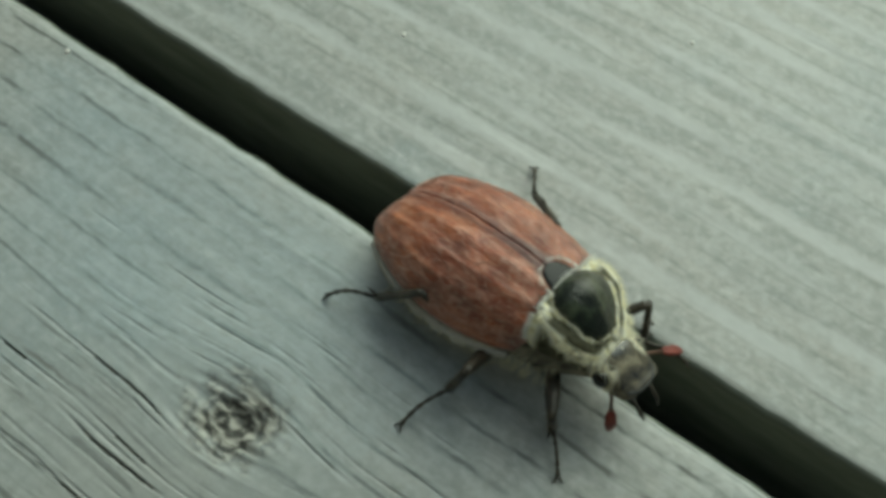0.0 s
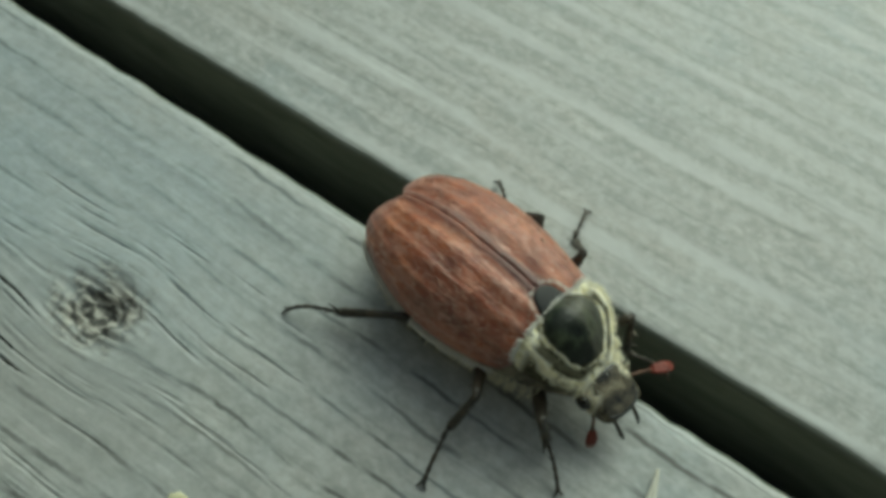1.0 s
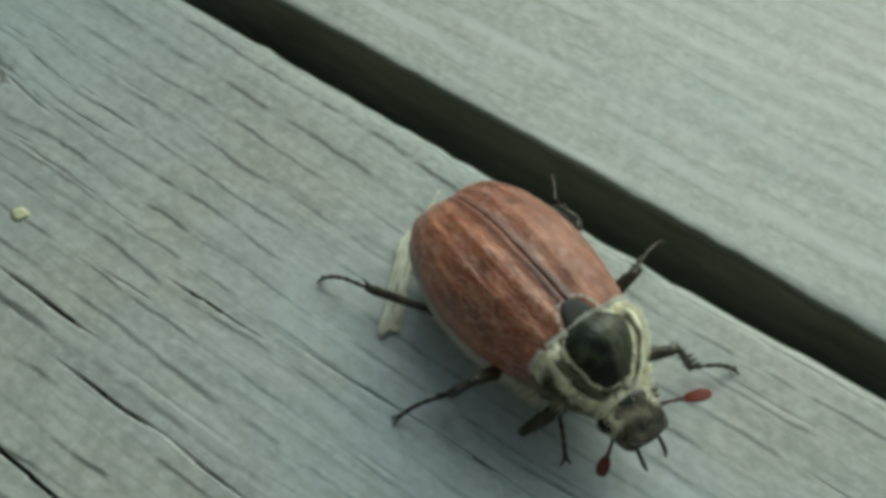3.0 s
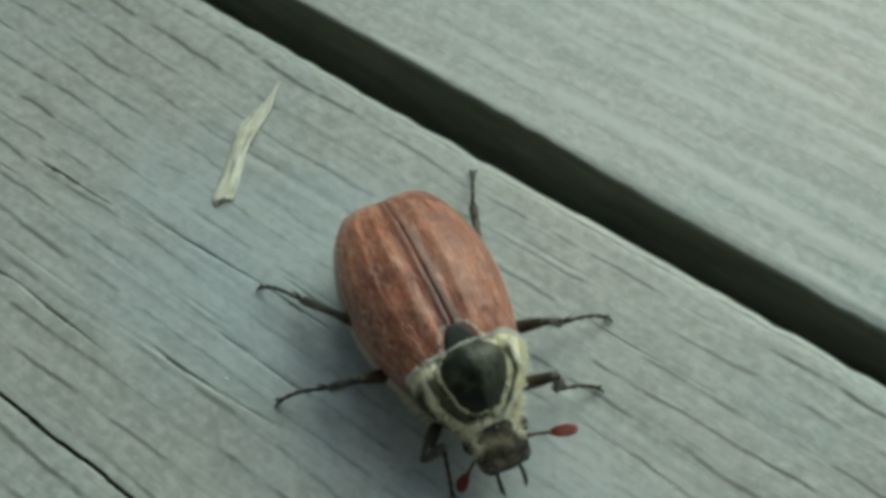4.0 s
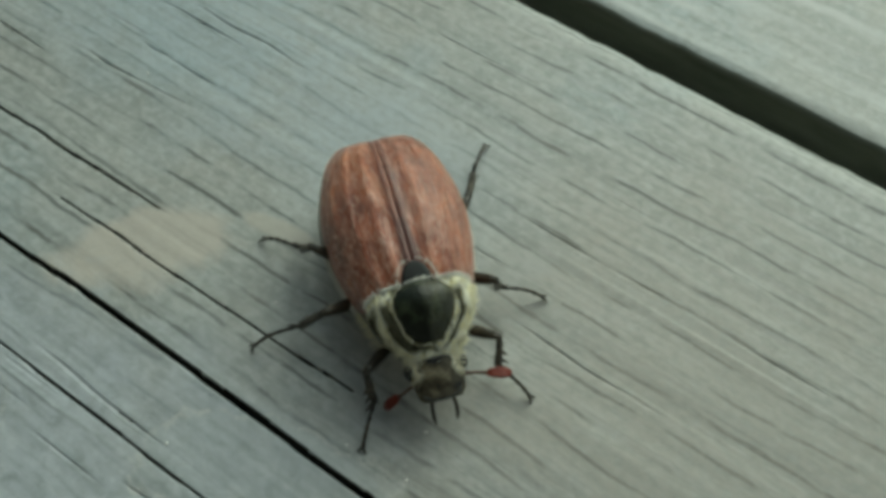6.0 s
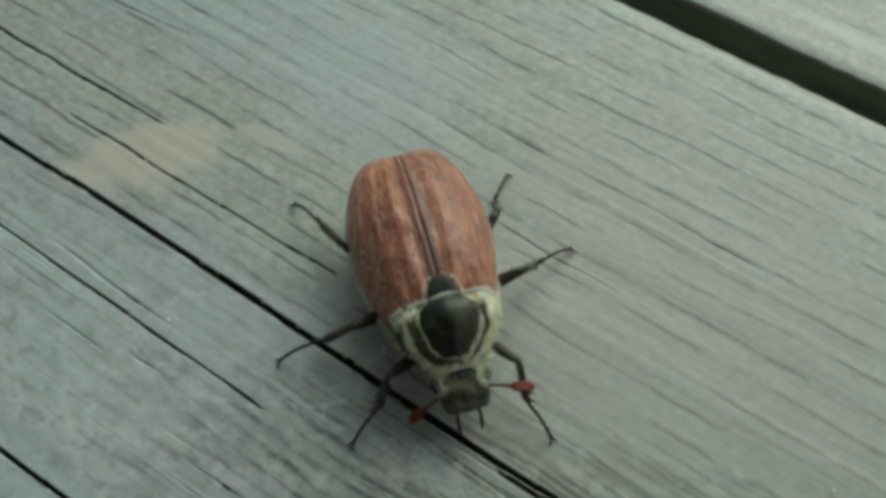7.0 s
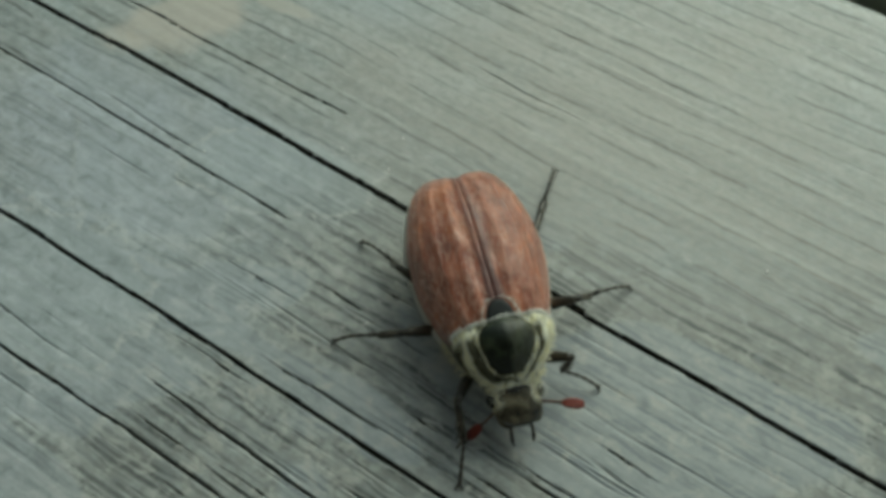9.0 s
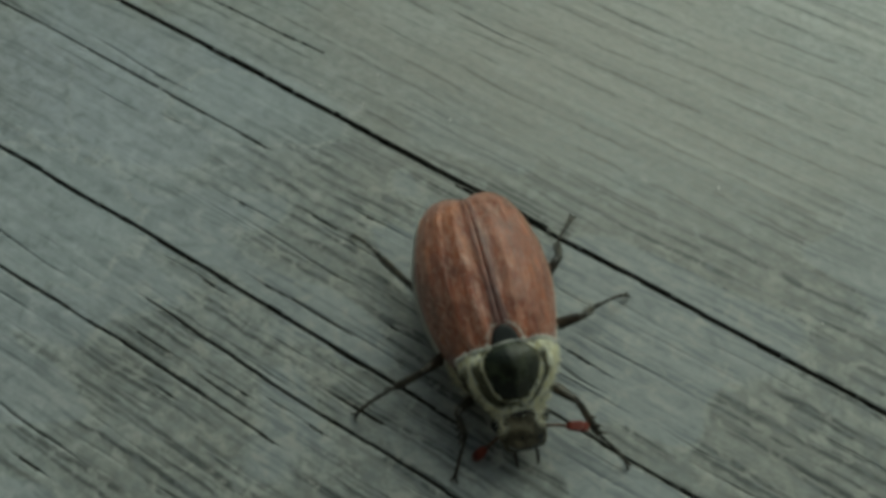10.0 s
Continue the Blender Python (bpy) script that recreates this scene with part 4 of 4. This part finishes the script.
def belly(parent):
    bm = bmesh.new()
    wide = [(-11.6, 0.5), (-10.8, 2.2), (-9.4, 3.9), (-6.0, 5.45), (-1.0, 5.6), (3.0, 4.8), (6.5, 3.6), (9.0, 2.0)]
    top = [(-11.6, 3.4), (-10.8, 4.0), (-9.0, 5.2), (-2.0, 7.0), (3.0, 7.2), (6.5, 6.4), (9.0, 5.0)]
    low = [(-11.6, 3.0), (-10.2, 2.4), (-5.0, 1.6), (2.0, 1.4), (6.0, 1.9), (9.0, 3.0)]
    rings = []
    for i in range(31):
        x = -11.6 + 20.6 * i / 30
        w, t, l = spline(wide, x), spline(top, x), spline(low, x)
        step = 0.12 * math.sin(x * 2.4) if x < 1 else 0
        rings.append([bm.verts.new((x, (w + step) * math.cos(b), (t + l) / 2 + (t - l) / 2 * math.sin(b))) for b in [2 * math.pi * k / 24 for k in range(24)]])
    for a, b in zip(rings[:-1], rings[1:]):
        for k in range(24):
            bm.faces.new((a[k], a[(k + 1) % 24], b[(k + 1) % 24], b[k]))
    bm.faces.new(rings[0][::-1])
    bm.faces.new(rings[-1])
    part("abdomen", bm, BELLY, parent, "dark downy abdomen and breast")
    # white triangles along the flanks
    for side in (-1, 1):
        for k in range(6):
            x = -8.4 + 2.0 * k
            bm = bmesh.new()
            z = spline(E_LOW, x) - 0.4
            pts = [(x + u, side * (spline(E_WIDE, x + u) - 0.06 - v * 0.05), z - v) for u, v in ((-1.0, 0.0), (1.0, 0.0), (0.75, 1.3), (-0.2, 1.5))]
            a = [bm.verts.new(p) for p in pts]
            b = [bm.verts.new((p[0], p[1] - side * 0.6, p[2])) for p in pts]
            bm.faces.new(a), bm.faces.new(b[::-1])
            for i in range(4):
                bm.faces.new((a[i], a[(i + 1) % 4], b[(i + 1) % 4], b[i]))
            part("flank_patch", bm, WHITE, parent, "white triangular patch on the flank")
    rng = random.Random(8)
    roots = []
    for i in range(700):
        x = rng.uniform(-8, 7)
        side = rng.choice((-1, 1))
        w = spline(wide, x)
        z = rng.uniform(2.2, 4.4)
        roots.append(((x, side * w * 0.97, z), (rng.uniform(-0.4, 0.4), side, rng.uniform(-0.6, 0.1)), rng.uniform(0.3, 0.9)))
    for i in range(260):
        x = rng.uniform(0.2, 5.4)
        side = rng.choice((-1, 1))
        roots.append(((x, side * spline(wide, x) * 0.98, rng.uniform(2.4, 4.6)), (rng.uniform(-0.6, 0.3), side * 0.5, rng.uniform(-0.7, 0.0)), rng.uniform(0.3, 0.6)))
    hairs("breast_hair", roots, parent, CREAM, 0.03, "whitish hair along the breast and flanks")
    for side in (-1, 1):
        roots = []
        for i in range(2200):
            x = rng.uniform(-10.4, 3.6)
            roots.append(((x, side * (spline(E_WIDE, x) - 0.04), spline(E_LOW, x) - 0.42), (rng.uniform(-0.5, 0.3), 0.6 * side, rng.uniform(-0.7, -0.2)), rng.uniform(0.25, 0.5)))
        hairs("flank_fringe", roots, parent, WHITE, 0.06, "white fringe under the edge of a wing case")


H_WIDE = [(8.4, 2.0), (9.4, 2.15), (10.3, 2.15), (11.0, 2.05), (11.8, 1.85), (12.3, 1.35)]
H_TOP = [(8.4, 5.7), (9.4, 5.85), (10.3, 5.45), (11.0, 4.9), (11.9, 4.25), (12.35, 4.15)]
H_LOW = [(8.4, 3.0), (9.4, 2.7), (10.3, 2.7), (11.0, 2.9), (11.9, 3.4), (12.35, 3.9)]


def head(parent):
    bm = bmesh.new()
    rings = []
    for i in range(17):
        x = 8.4 + 3.8 * i / 16
        w, t, l = spline(H_WIDE, x), spline(H_TOP, x), spline(H_LOW, x)
        ring = []
        for k in range(24):
            b = 2 * math.pi * k / 24
            c, s = math.cos(b), math.sin(b)
            e = 0.82
            ring.append(bm.verts.new((x, w * math.copysign(abs(c) ** e, c), (t + l) / 2 + (t - l) / 2 * math.copysign(abs(s) ** e, s))))
        rings.append(ring)
    for a, b in zip(rings[:-1], rings[1:]):
        for k in range(24):
            bm.faces.new((a[k], a[(k + 1) % 24], b[(k + 1) % 24], b[k]))
    bm.faces.new(rings[0][::-1])
    bm.faces.new(rings[-1])
    hd = part("head", bm, HEAD, parent, "dark head covered with greyish-yellow down")
    bm = bmesh.new()
    lip = [(11.3, -1.6, 4.2), (11.85, -1.4, 4.15), (12.2, -0.85, 4.15), (12.3, 0, 4.17), (12.2, 0.85, 4.15), (11.85, 1.4, 4.15), (11.3, 1.6, 4.2)]
    tube_into(bm, lip, [0.06, 0.1, 0.1, 0.1, 0.1, 0.1, 0.06], 8)
    part("clypeus_rim", bm, SHELL, hd, "dark raised front rim")
    for s in (-1, 1):
        bm = bmesh.new()
        ball_into(bm, (9.75, 2.02 * s, 4.45), (0.66, 0.52, 0.70), 18, 12)
        part("eye", bm, EYE, hd, "shiny black eye")
        bm = bmesh.new()
        tube_into(bm, [(11.3, 0.75 * s, 3.2), (12.3, 0.95 * s, 2.7), (12.9, 0.95 * s, 2.0), (13.2, 0.85 * s, 1.5)], [0.16, 0.15, 0.17, 0.08], 8)
        part("palp", bm, LEG, hd, "short dark feeler under the mouth")
    rng = random.Random(6)
    roots = []
    for i in range(300):
        x = rng.uniform(8.6, 10.2)
        b = rng.uniform(0.0, math.pi)
        w, t, l = spline(H_WIDE, x), spline(H_TOP, x), spline(H_LOW, x)
        c, s = math.cos(b), math.sin(b)
        if abs(c) < 0.8 and x > 8.9 and rng.random() < 0.97:
            continue
        p = (x, w * math.copysign(abs(c) ** 0.82, c), (t + l) / 2 + (t - l) / 2 * s ** 0.82)
        roots.append((p, (0.5 + rng.uniform(-0.3, 0.3), c * 0.8 + rng.uniform(-0.3, 0.3), 0.5 + rng.uniform(-0.3, 0.3)), rng.uniform(0.25, 0.6)))
    hairs("head_hair", roots, hd, CREAM, 0.02, "greyish-yellow hair on the head")
    return hd


def antenna(side, parent):
    """Local x runs outwards along the shaft."""
    bm = bmesh.new()
    tube_into(bm, [(0, 0, 0), (0.6, 0, 0.1), (1.2, 0.05, 0.08), (1.7, 0.0, 0.0), (2.0, 0, 0)], [0.16, 0.12, 0.10, 0.12, 0.15], 8)
    for x in (1.25, 1.5, 1.75):
        ball_into(bm, (x, 0.02, 0.05), (0.15, 0.15, 0.15), 8, 6)
    ob = part("antenna", bm, SHAFT, parent, "thin brown antenna shaft")
    bm = bmesh.new()
    for k in range(4):
        u = (k - 1.5) * 0.11
        tube_into(bm, [(1.85, u * 0.6, 0.0), (2.35, u * 1.3, 0.02), (3.1, u * 1.7, 0.0), (3.9 - 0.12 * abs(k - 1.5), u * 1.6, -0.05)], [0.08, 0.19, 0.20, 0.07], 8, 0.8)
    part("club", bm, CLUB, ob, "russet fan-shaped club")
    return ob


LEGS = {  # hip, lengths of thigh, shin and foot
    "right_hind": ((-0.8, -3.2, 2.6), 5.4, 5.4, 4.5), "right_middle": ((2.0, -4.0, 3.0), 4.2, 4.3, 4.6), "right_front": ((6.6, -3.0, 3.2), 3.6, 3.6, 4.0),
    "left_hind": ((-0.8, 3.2, 2.6), 5.4, 5.4, 4.5), "left_middle": ((2.0, 4.0, 3.0), 4.2, 4.3, 4.6), "left_front": ((6.6, 3.0, 3.2), 3.6, 3.6, 4.0)}


def leg(kind, parent):
    hip, fem, tib, tar = LEGS[kind]
    bm = bmesh.new()
    tube_into(bm, [(-0.3, 0, 0), (0.4, 0, 0), (fem * 0.45, 0, 0.05), (fem * 0.85, 0, 0), (fem, 0, 0)], [0.4, 0.52, 0.55, 0.40, 0.30], 10, 0.8)
    thigh = part("thigh", bm, LEG, parent, "dark hairy thigh of a leg")
    bm = bmesh.new()
    tube_into(bm, [(-0.1, 0, 0), (0.3, 0, 0), (tib * 0.5, 0, 0.05), (tib * 0.85, 0, 0), (tib, 0, 0)], [0.26, 0.31, 0.35, 0.40, 0.24], 10, 0.8)
    teeth = [(0.45, 0.5), (0.72, 0.6), (0.95, 0.75)] if "front" in kind else [(0.55, 0.35), (0.92, 0.85)]
    for at, ln in teeth:
        s = 1 if "left" in kind else -1
        tube_into(bm, [(tib * at, 0, 0.15), (tib * at + 0.25, s * ln * 0.35, 0.3 + ln * 0.35), (tib * at + 0.45, s * ln * 0.5, 0.35 + ln * 0.75)], [0.15, 0.11, 0.03], 6)
    shin = part("shin", bm, LEG, parent, "dark toothed shin of a leg")
    bm = bmesh.new()
    line, rad = [], []
    for k in range(5):
        a = k / 5
        for f, r in ((0.02, 0.12), (0.6, 0.16), (0.95, 0.20)):
            x = (a + f / 5) * tar * 0.9
            line.append((x, 0, 0.16 * tar * math.sin(math.pi * min(x / (tar * 0.95), 1)))), rad.append(r)
    tube_into(bm, line, rad, 8)
    foot = part("foot", bm, LEG, parent, "thin jointed foot with claws")
    for s in (-1, 1):
        bm = bmesh.new()
        tube_into(bm, [(tar * 0.87, 0.03 * s, 0.04 * tar), (tar * 0.96, 0.22 * s, 0.06), (tar, 0.42 * s, -0.12)], [0.12, 0.09, 0.025], 6)
        part("claw", bm, LEG, foot, "small curved dark claw")
    rng = random.Random(len(kind) + 3)
    for ob, ln, n in ((thigh, fem, 60), (shin, tib, 50)):
        roots = []
        for i in range(n):
            b = rng.uniform(0, 6.28)
            r = 0.34 if ob is thigh else 0.22
            roots.append(((rng.uniform(0.2, ln), r * math.cos(b), r * math.sin(b) * 0.8), (0.5, math.cos(b), math.sin(b)), rng.uniform(0.3, 0.6)))
        hairs("leg_hair", roots, ob, BELLY, 0.025)
    return thigh, shin, foot


def build_beetle():
    root = tagged(new("beetle"), "reddish-brown cockchafer beetle with a black-green neck shield, walking", "beetle")
    belly(root)
    for s in (-1, 1):
        elytron(s, root)
    scutellum(root)
    pronotum(root)
    head(root)
    ants = {s: antenna(s, root) for s in (-1, 1)}
    return root, ants, {k: leg(k, root) for k in LEGS}


build_litter()
BEETLE, ANTENNAE, LEG_PARTS = build_beetle()
build_deck()

BEETLE_ROWS = [
    (0.0, pose(-0.01165, 0.00021, -0.00109, -11.7, -8.9, -6.1)),
    (0.5, pose(-0.00439, -0.00043, -0.00039, -5.2, -4.3, -10.3)),
    (1.0, pose(0.00257, -0.00113, -0.00059, -5.7, -0.7, -9.0)),
    (1.5, pose(0.00989, -0.00350, -0.00070, -8.4, -5.2, -4.8)),
    (2.0, pose(0.01574, -0.00346, -0.00043, -4.1, -5.4, -7.7)),
    (2.2, pose(0.01956, -0.00554, 0.00007, -2.2, -3.7, -8.5)),
    (3.3, pose(0.03685, -0.01254, 0.00002, 0.3, -4.5, -21.8)),
    (3.5, pose(0.04034, -0.01405, 0.00008, -0.6, -0.4, -26.3)),
    (4.0, pose(0.04600, -0.01714, -0.00019, 0.8, -1.3, -30.1)),
    (4.5, pose(0.05236, -0.02134, 0.00030, -0.3, -0.7, -31.3)),
    (5.0, pose(0.05779, -0.02436, -0.00011, 0.4, 1.1, -37.6)),
    (5.5, pose(0.06250, -0.02874, 0.00008, -0.3, 2.5, -41.7)),
    (5.7, pose(0.06461, -0.03062, 0.00019, 0.1, 0.4, -39.1)),
    (6.8, pose(0.07683, -0.03998, 0.00012, 0.5, 2.7, -42.2)),
    (7.0, pose(0.07836, -0.04060, 0.00029, 1.1, 3.1, -40.5)),
    (7.5, pose(0.08427, -0.04597, 0.00027, -0.1, 2.7, -45.0)),
    (8.0, pose(0.08897, -0.05001, 0.00032, 1.9, 3.7, -41.3)),
    (8.5, pose(0.09117, -0.05208, 0.00012, -0.3, 4.7, -45.1)),
    (9.0, pose(0.09422, -0.05511, 0.00020, 0.4, 4.1, -42.5)),
    (9.5, pose(0.09828, -0.05840, 0.00036, 1.4, 3.8, -42.8)),
    (10.0, pose(0.10325, -0.06257, 0.00032, 1.0, 5.0, -44.3)),
]
# where each foot stands: seconds, then millimetres forwards and to the left of the beetle's middle
FEET = {
    "right_hind": "0,-11.4,-8.4 0.5,-13.5,-10.3 1,-12.3,-10.9 1.5,-10.3,-10.7 2,-8.0,-12.4 2.2,-11.4,-10.6 3.3,-10.5,-10.4 3.5,-13.0,-11.3 4,-10.9,-11.3 4.5,-9.7,-10.1 5,-8.7,-12.0 5.5,-12.5,-10.3 5.7,-8.9,-11.7 6.8,-13.4,-10.1 7,-12.6,-9.9 7.5,-13.9,-10.9 8,-9.9,-9.1 8.5,-11.1,-9.5 9,-10.0,-9.4 9.5,-13.5,-9.7 10,-13.2,-10.6",
    "right_middle": "0,0.1,-12.3 0.5,3.0,-12.8 1,5.0,-13.2 1.5,-3.8,-12.1 2,1.6,-13.9 2.2,-2.8,-12.3 3.3,-1.3,-12.7 3.5,4.2,-13.7 4,-0.9,-13.4 4.5,0.2,-13.8 5,2.1,-14.4 5.5,6.2,-13.3 5.7,3.0,-13.8 6.8,4.9,-13.9 7,2.9,-14.2 7.5,4.4,-13.8 8,2.3,-14.5 8.5,4.4,-14.3 9,-0.3,-14.1 9.5,2.3,-13.6 10,5.3,-13.9",
    "right_front": "0,11.2,-7.5 0.5,9.6,-8.6 1,12.4,-6.8 1.5,11.9,-4.1 2,10.8,-6.5 2.2,14.7,-3.7 3.3,10.8,-5.0 3.5,10.0,-5.0 4,11.6,-4.2 4.5,13.4,-8.0 5,12.4,-5.4 5.5,13.3,-5.7 5.7,9.7,-7.1 6.8,12.2,-6.6 7,11.7,-9.7 7.5,12.9,-5.2 8,15.1,-6.1 8.5,12.6,-5.2 9,15.6,-6.3 9.5,10.9,-6.4 10,13.0,-6.5",
    "left_hind": "0,-7.1,11.6 0.5,-8.7,10.7 1,-8.3,9.3 1.5,-9.8,10.6 2,-12.3,7.9 2.2,-9.1,11.2 3.3,-12.8,10.0 3.5,-8.8,11.9 4,-13.9,9.6 4.5,-13.3,10.3 5,-10.6,9.2 5.5,-9.0,10.1 5.7,-11.4,10.3 6.8,-10.4,12.0 7,-10.5,10.5 7.5,-9.8,11.2 8,-13.7,10.9 8.5,-10.0,10.8 9,-13.5,11.4 9.5,-11.8,11.0 10,-10.2,11.1",
    "left_middle": "0,4.7,7.6 0.5,-0.8,13.0 1,-1.1,12.4 1.5,1.2,12.9 2,6.5,11.6 2.2,2.3,13.0 3.3,3.0,13.8 3.5,-2.8,13.7 4,3.6,13.5 4.5,7.2,14.4 5,-0.2,14.0 5.5,2.2,14.9 5.7,2.2,9.8 6.8,0.3,14.1 7,-1.2,13.7 7.5,-0.3,14.1 8,4.2,14.1 8.5,-0.1,14.2 9,1.2,14.1 9.5,3.3,10.1 10,-0.6,13.7",
    "left_front": "0,12.7,6.0 0.5,9.1,6.7 1,12.6,5.7 1.5,9.4,7.2 2,12.5,6.5 2.2,10.8,7.6 3.3,10.0,11.7 3.5,13.6,9.0 4,8.6,9.9 4.5,12.1,7.3 5,15.6,6.3 5.5,17.0,6.8 5.7,14.8,6.3 6.8,12.2,9.3 7,15.6,6.2 7.5,16.6,7.1 8,11.8,11.3 8.5,15.7,7.1 9,10.0,8.1 9.5,13.6,8.6 10,15.3,8.5",
}


# the antennae: seconds, degrees of spread from straight ahead and of dip
SWAYS = {
    1: [(0, 66, 20), (0.5, 70, 17), (1.0, 62, 6), (1.5, 62, 5), (2.0, 67, 6), (2.2, 58, -4), (3.5, 70, -6), (4.0, 72, -5), (4.5, 76, -4), (5.0, 76, -2), (5.7, 76, -2),
        (7.0, 72, -2), (7.5, 78, 4), (8.0, 72, -4), (8.5, 81, 8), (9.0, 71, -3), (9.5, 76, -4), (10.0, 74, -4)],
    -1: [(0, 30, 70), (0.5, 34, 66), (1.0, 30, 68), (1.5, 32, 67), (2.0, 36, 63), (2.2, 38, 64), (3.5, 70, 62), (4.0, 68, 60), (4.5, 82, 57), (5.0, 86, 50), (5.7, 87, 48),
         (7.0, 80, 42), (7.5, 78, 40), (8.0, 77, 43), (8.5, 80, 42), (9.0, 69, 41), (9.5, 72, 46), (10.0, 70, 44)]}


def beetle_at(t):
    """The beetle's pose at any time: a smooth path through its rows."""
    ts = [r[0] for r in BEETLE_ROWS]
    ps = [r[1] for r in BEETLE_ROWS]
    i = min(max([k for k in range(len(ts) - 1) if ts[k] <= t + 1e-6] or [0]), len(ts) - 2)
    d = ts[i + 1] - ts[i]
    f = min(max((t - ts[i]) / d, 0), 1)

    def slope(k):
        a, b = max(k - 1, 0), min(k + 1, len(ts) - 1)
        return (ps[b].translation - ps[a].translation) / (ts[b] - ts[a])
    p, q = ps[i].translation, ps[i + 1].translation
    place = (2 * f ** 3 - 3 * f ** 2 + 1) * p + (f ** 3 - 2 * f ** 2 + f) * d * slope(i) + (-2 * f ** 3 + 3 * f ** 2) * q + (f ** 3 - f ** 2) * d * slope(i + 1)
    g = f * f * (3 - 2 * f)
    return Matrix.Translation(place) @ ps[i].to_quaternion().slerp(ps[i + 1].to_quaternion(), g).to_matrix().to_4x4()


def foot_steps(kind):
    """World places of a foot over time, with extra steps where it is unseen for a while."""
    steps_ = [tuple(float(v) for v in s.split(",")) for s in FEET[kind].split()]
    out = []
    for (t, x, y), nxt in zip(steps_, steps_[1:] + [None]):
        out.append((t, x, y))
        if nxt and nxt[0] - t > 0.9:
            swing = 2.0 if kind in ("right_front", "left_middle", "right_hind") else -2.0
            for k, s in ((1, swing), (2, -swing)):
                f = k / 3
                out.append((t + (nxt[0] - t) * f, x + (nxt[1] - x) * f + s, y + (nxt[2] - y) * f))
    return [(t, beetle_at(t) @ Vector((x / 1000, y / 1000, 0))) for t, x, y in out]


def aim(place, way, up):
    """A pose at place with local x along way and local z towards up."""
    x = way.normalized()
    y = up.cross(x).normalized()
    z = x.cross(y)
    return Matrix(((x.x, y.x, z.x, place.x), (x.y, y.y, z.y, place.y), (x.z, y.z, z.z, place.z), (0, 0, 0, 1)))


def foot_place(track, t):
    for (a, p), (b, q) in zip(track[:-1], track[1:]):
        if t <= b + 1e-6:
            f = min(max((t - a) / (b - a), 0), 1)
            far = (Vector(q) - Vector(p)).length
            g = min(max((f - 0.2) / 0.6, 0), 1)
            g = g * g * (3 - 2 * g)
            w = Vector(p).lerp(Vector(q), g)
            w.z = 0.0002 + 0.35 * min(far, 0.004) * math.sin(math.pi * g)
            return w
    return Vector(track[-1][1]) + Vector((0, 0, 0.0002))


def leg_poses(kind, track, t, body):
    hip, fem, tib, tar = LEGS[kind]
    hip = Vector(hip) / 1000
    fem, tib, tar = fem / 1000, tib / 1000, tar / 1000
    tip = body.inverted() @ foot_place(track, t)
    flat = Vector((hip.x - tip.x, hip.y - tip.y, 0)).normalized()
    ankle = tip + flat * tar * 0.93 + Vector((0, 0, tar * 0.30))
    way = ankle - hip
    d = min(max(way.length, abs(fem - tib) * 1.1 + 0.0005), (fem + tib) * 0.995)
    ankle = hip + way.normalized() * d
    along = (fem * fem - tib * tib + d * d) / (2 * d)
    rise = math.sqrt(max(fem * fem - along * along, 0))
    up = Vector((0, 0, 1))
    w = way.normalized()
    side = 1 if hip.y > 0 else -1
    bend = {"hind": Vector((0.15, side * 0.25, 0.8)), "middle": Vector((0.3, 0, 0.8)), "front": Vector((0.25, side * 0.5, 0.8))}[kind.split("_")[1]]
    pole = (bend - w * bend.dot(w)).normalized()
    knee = hip + w * along + pole * rise
    return aim(hip, knee - hip, pole), aim(knee, ankle - knee, pole), aim(ankle, tip - ankle, up)


def motions():
    times = [i * 0.1 for i in range(101)]
    walk(BEETLE, [(t, beetle_at(t)) for t in times])
    for kind, (thigh, shin, foot) in LEG_PARTS.items():
        track = foot_steps(kind)
        rows = [leg_poses(kind, track, t, beetle_at(t)) for t in times]
        for ob, i in ((thigh, 0), (shin, 1), (foot, 2)):
            walk(ob, [(t, r[i]) for t, r in zip(times, rows)])
    for s, ob in ANTENNAE.items():
        walk(ob, [(t, pose(0.0106, 0.0019 * s, 0.0040, 0, dip, s * spread)) for t, spread, dip in SWAYS[s]])


motions()
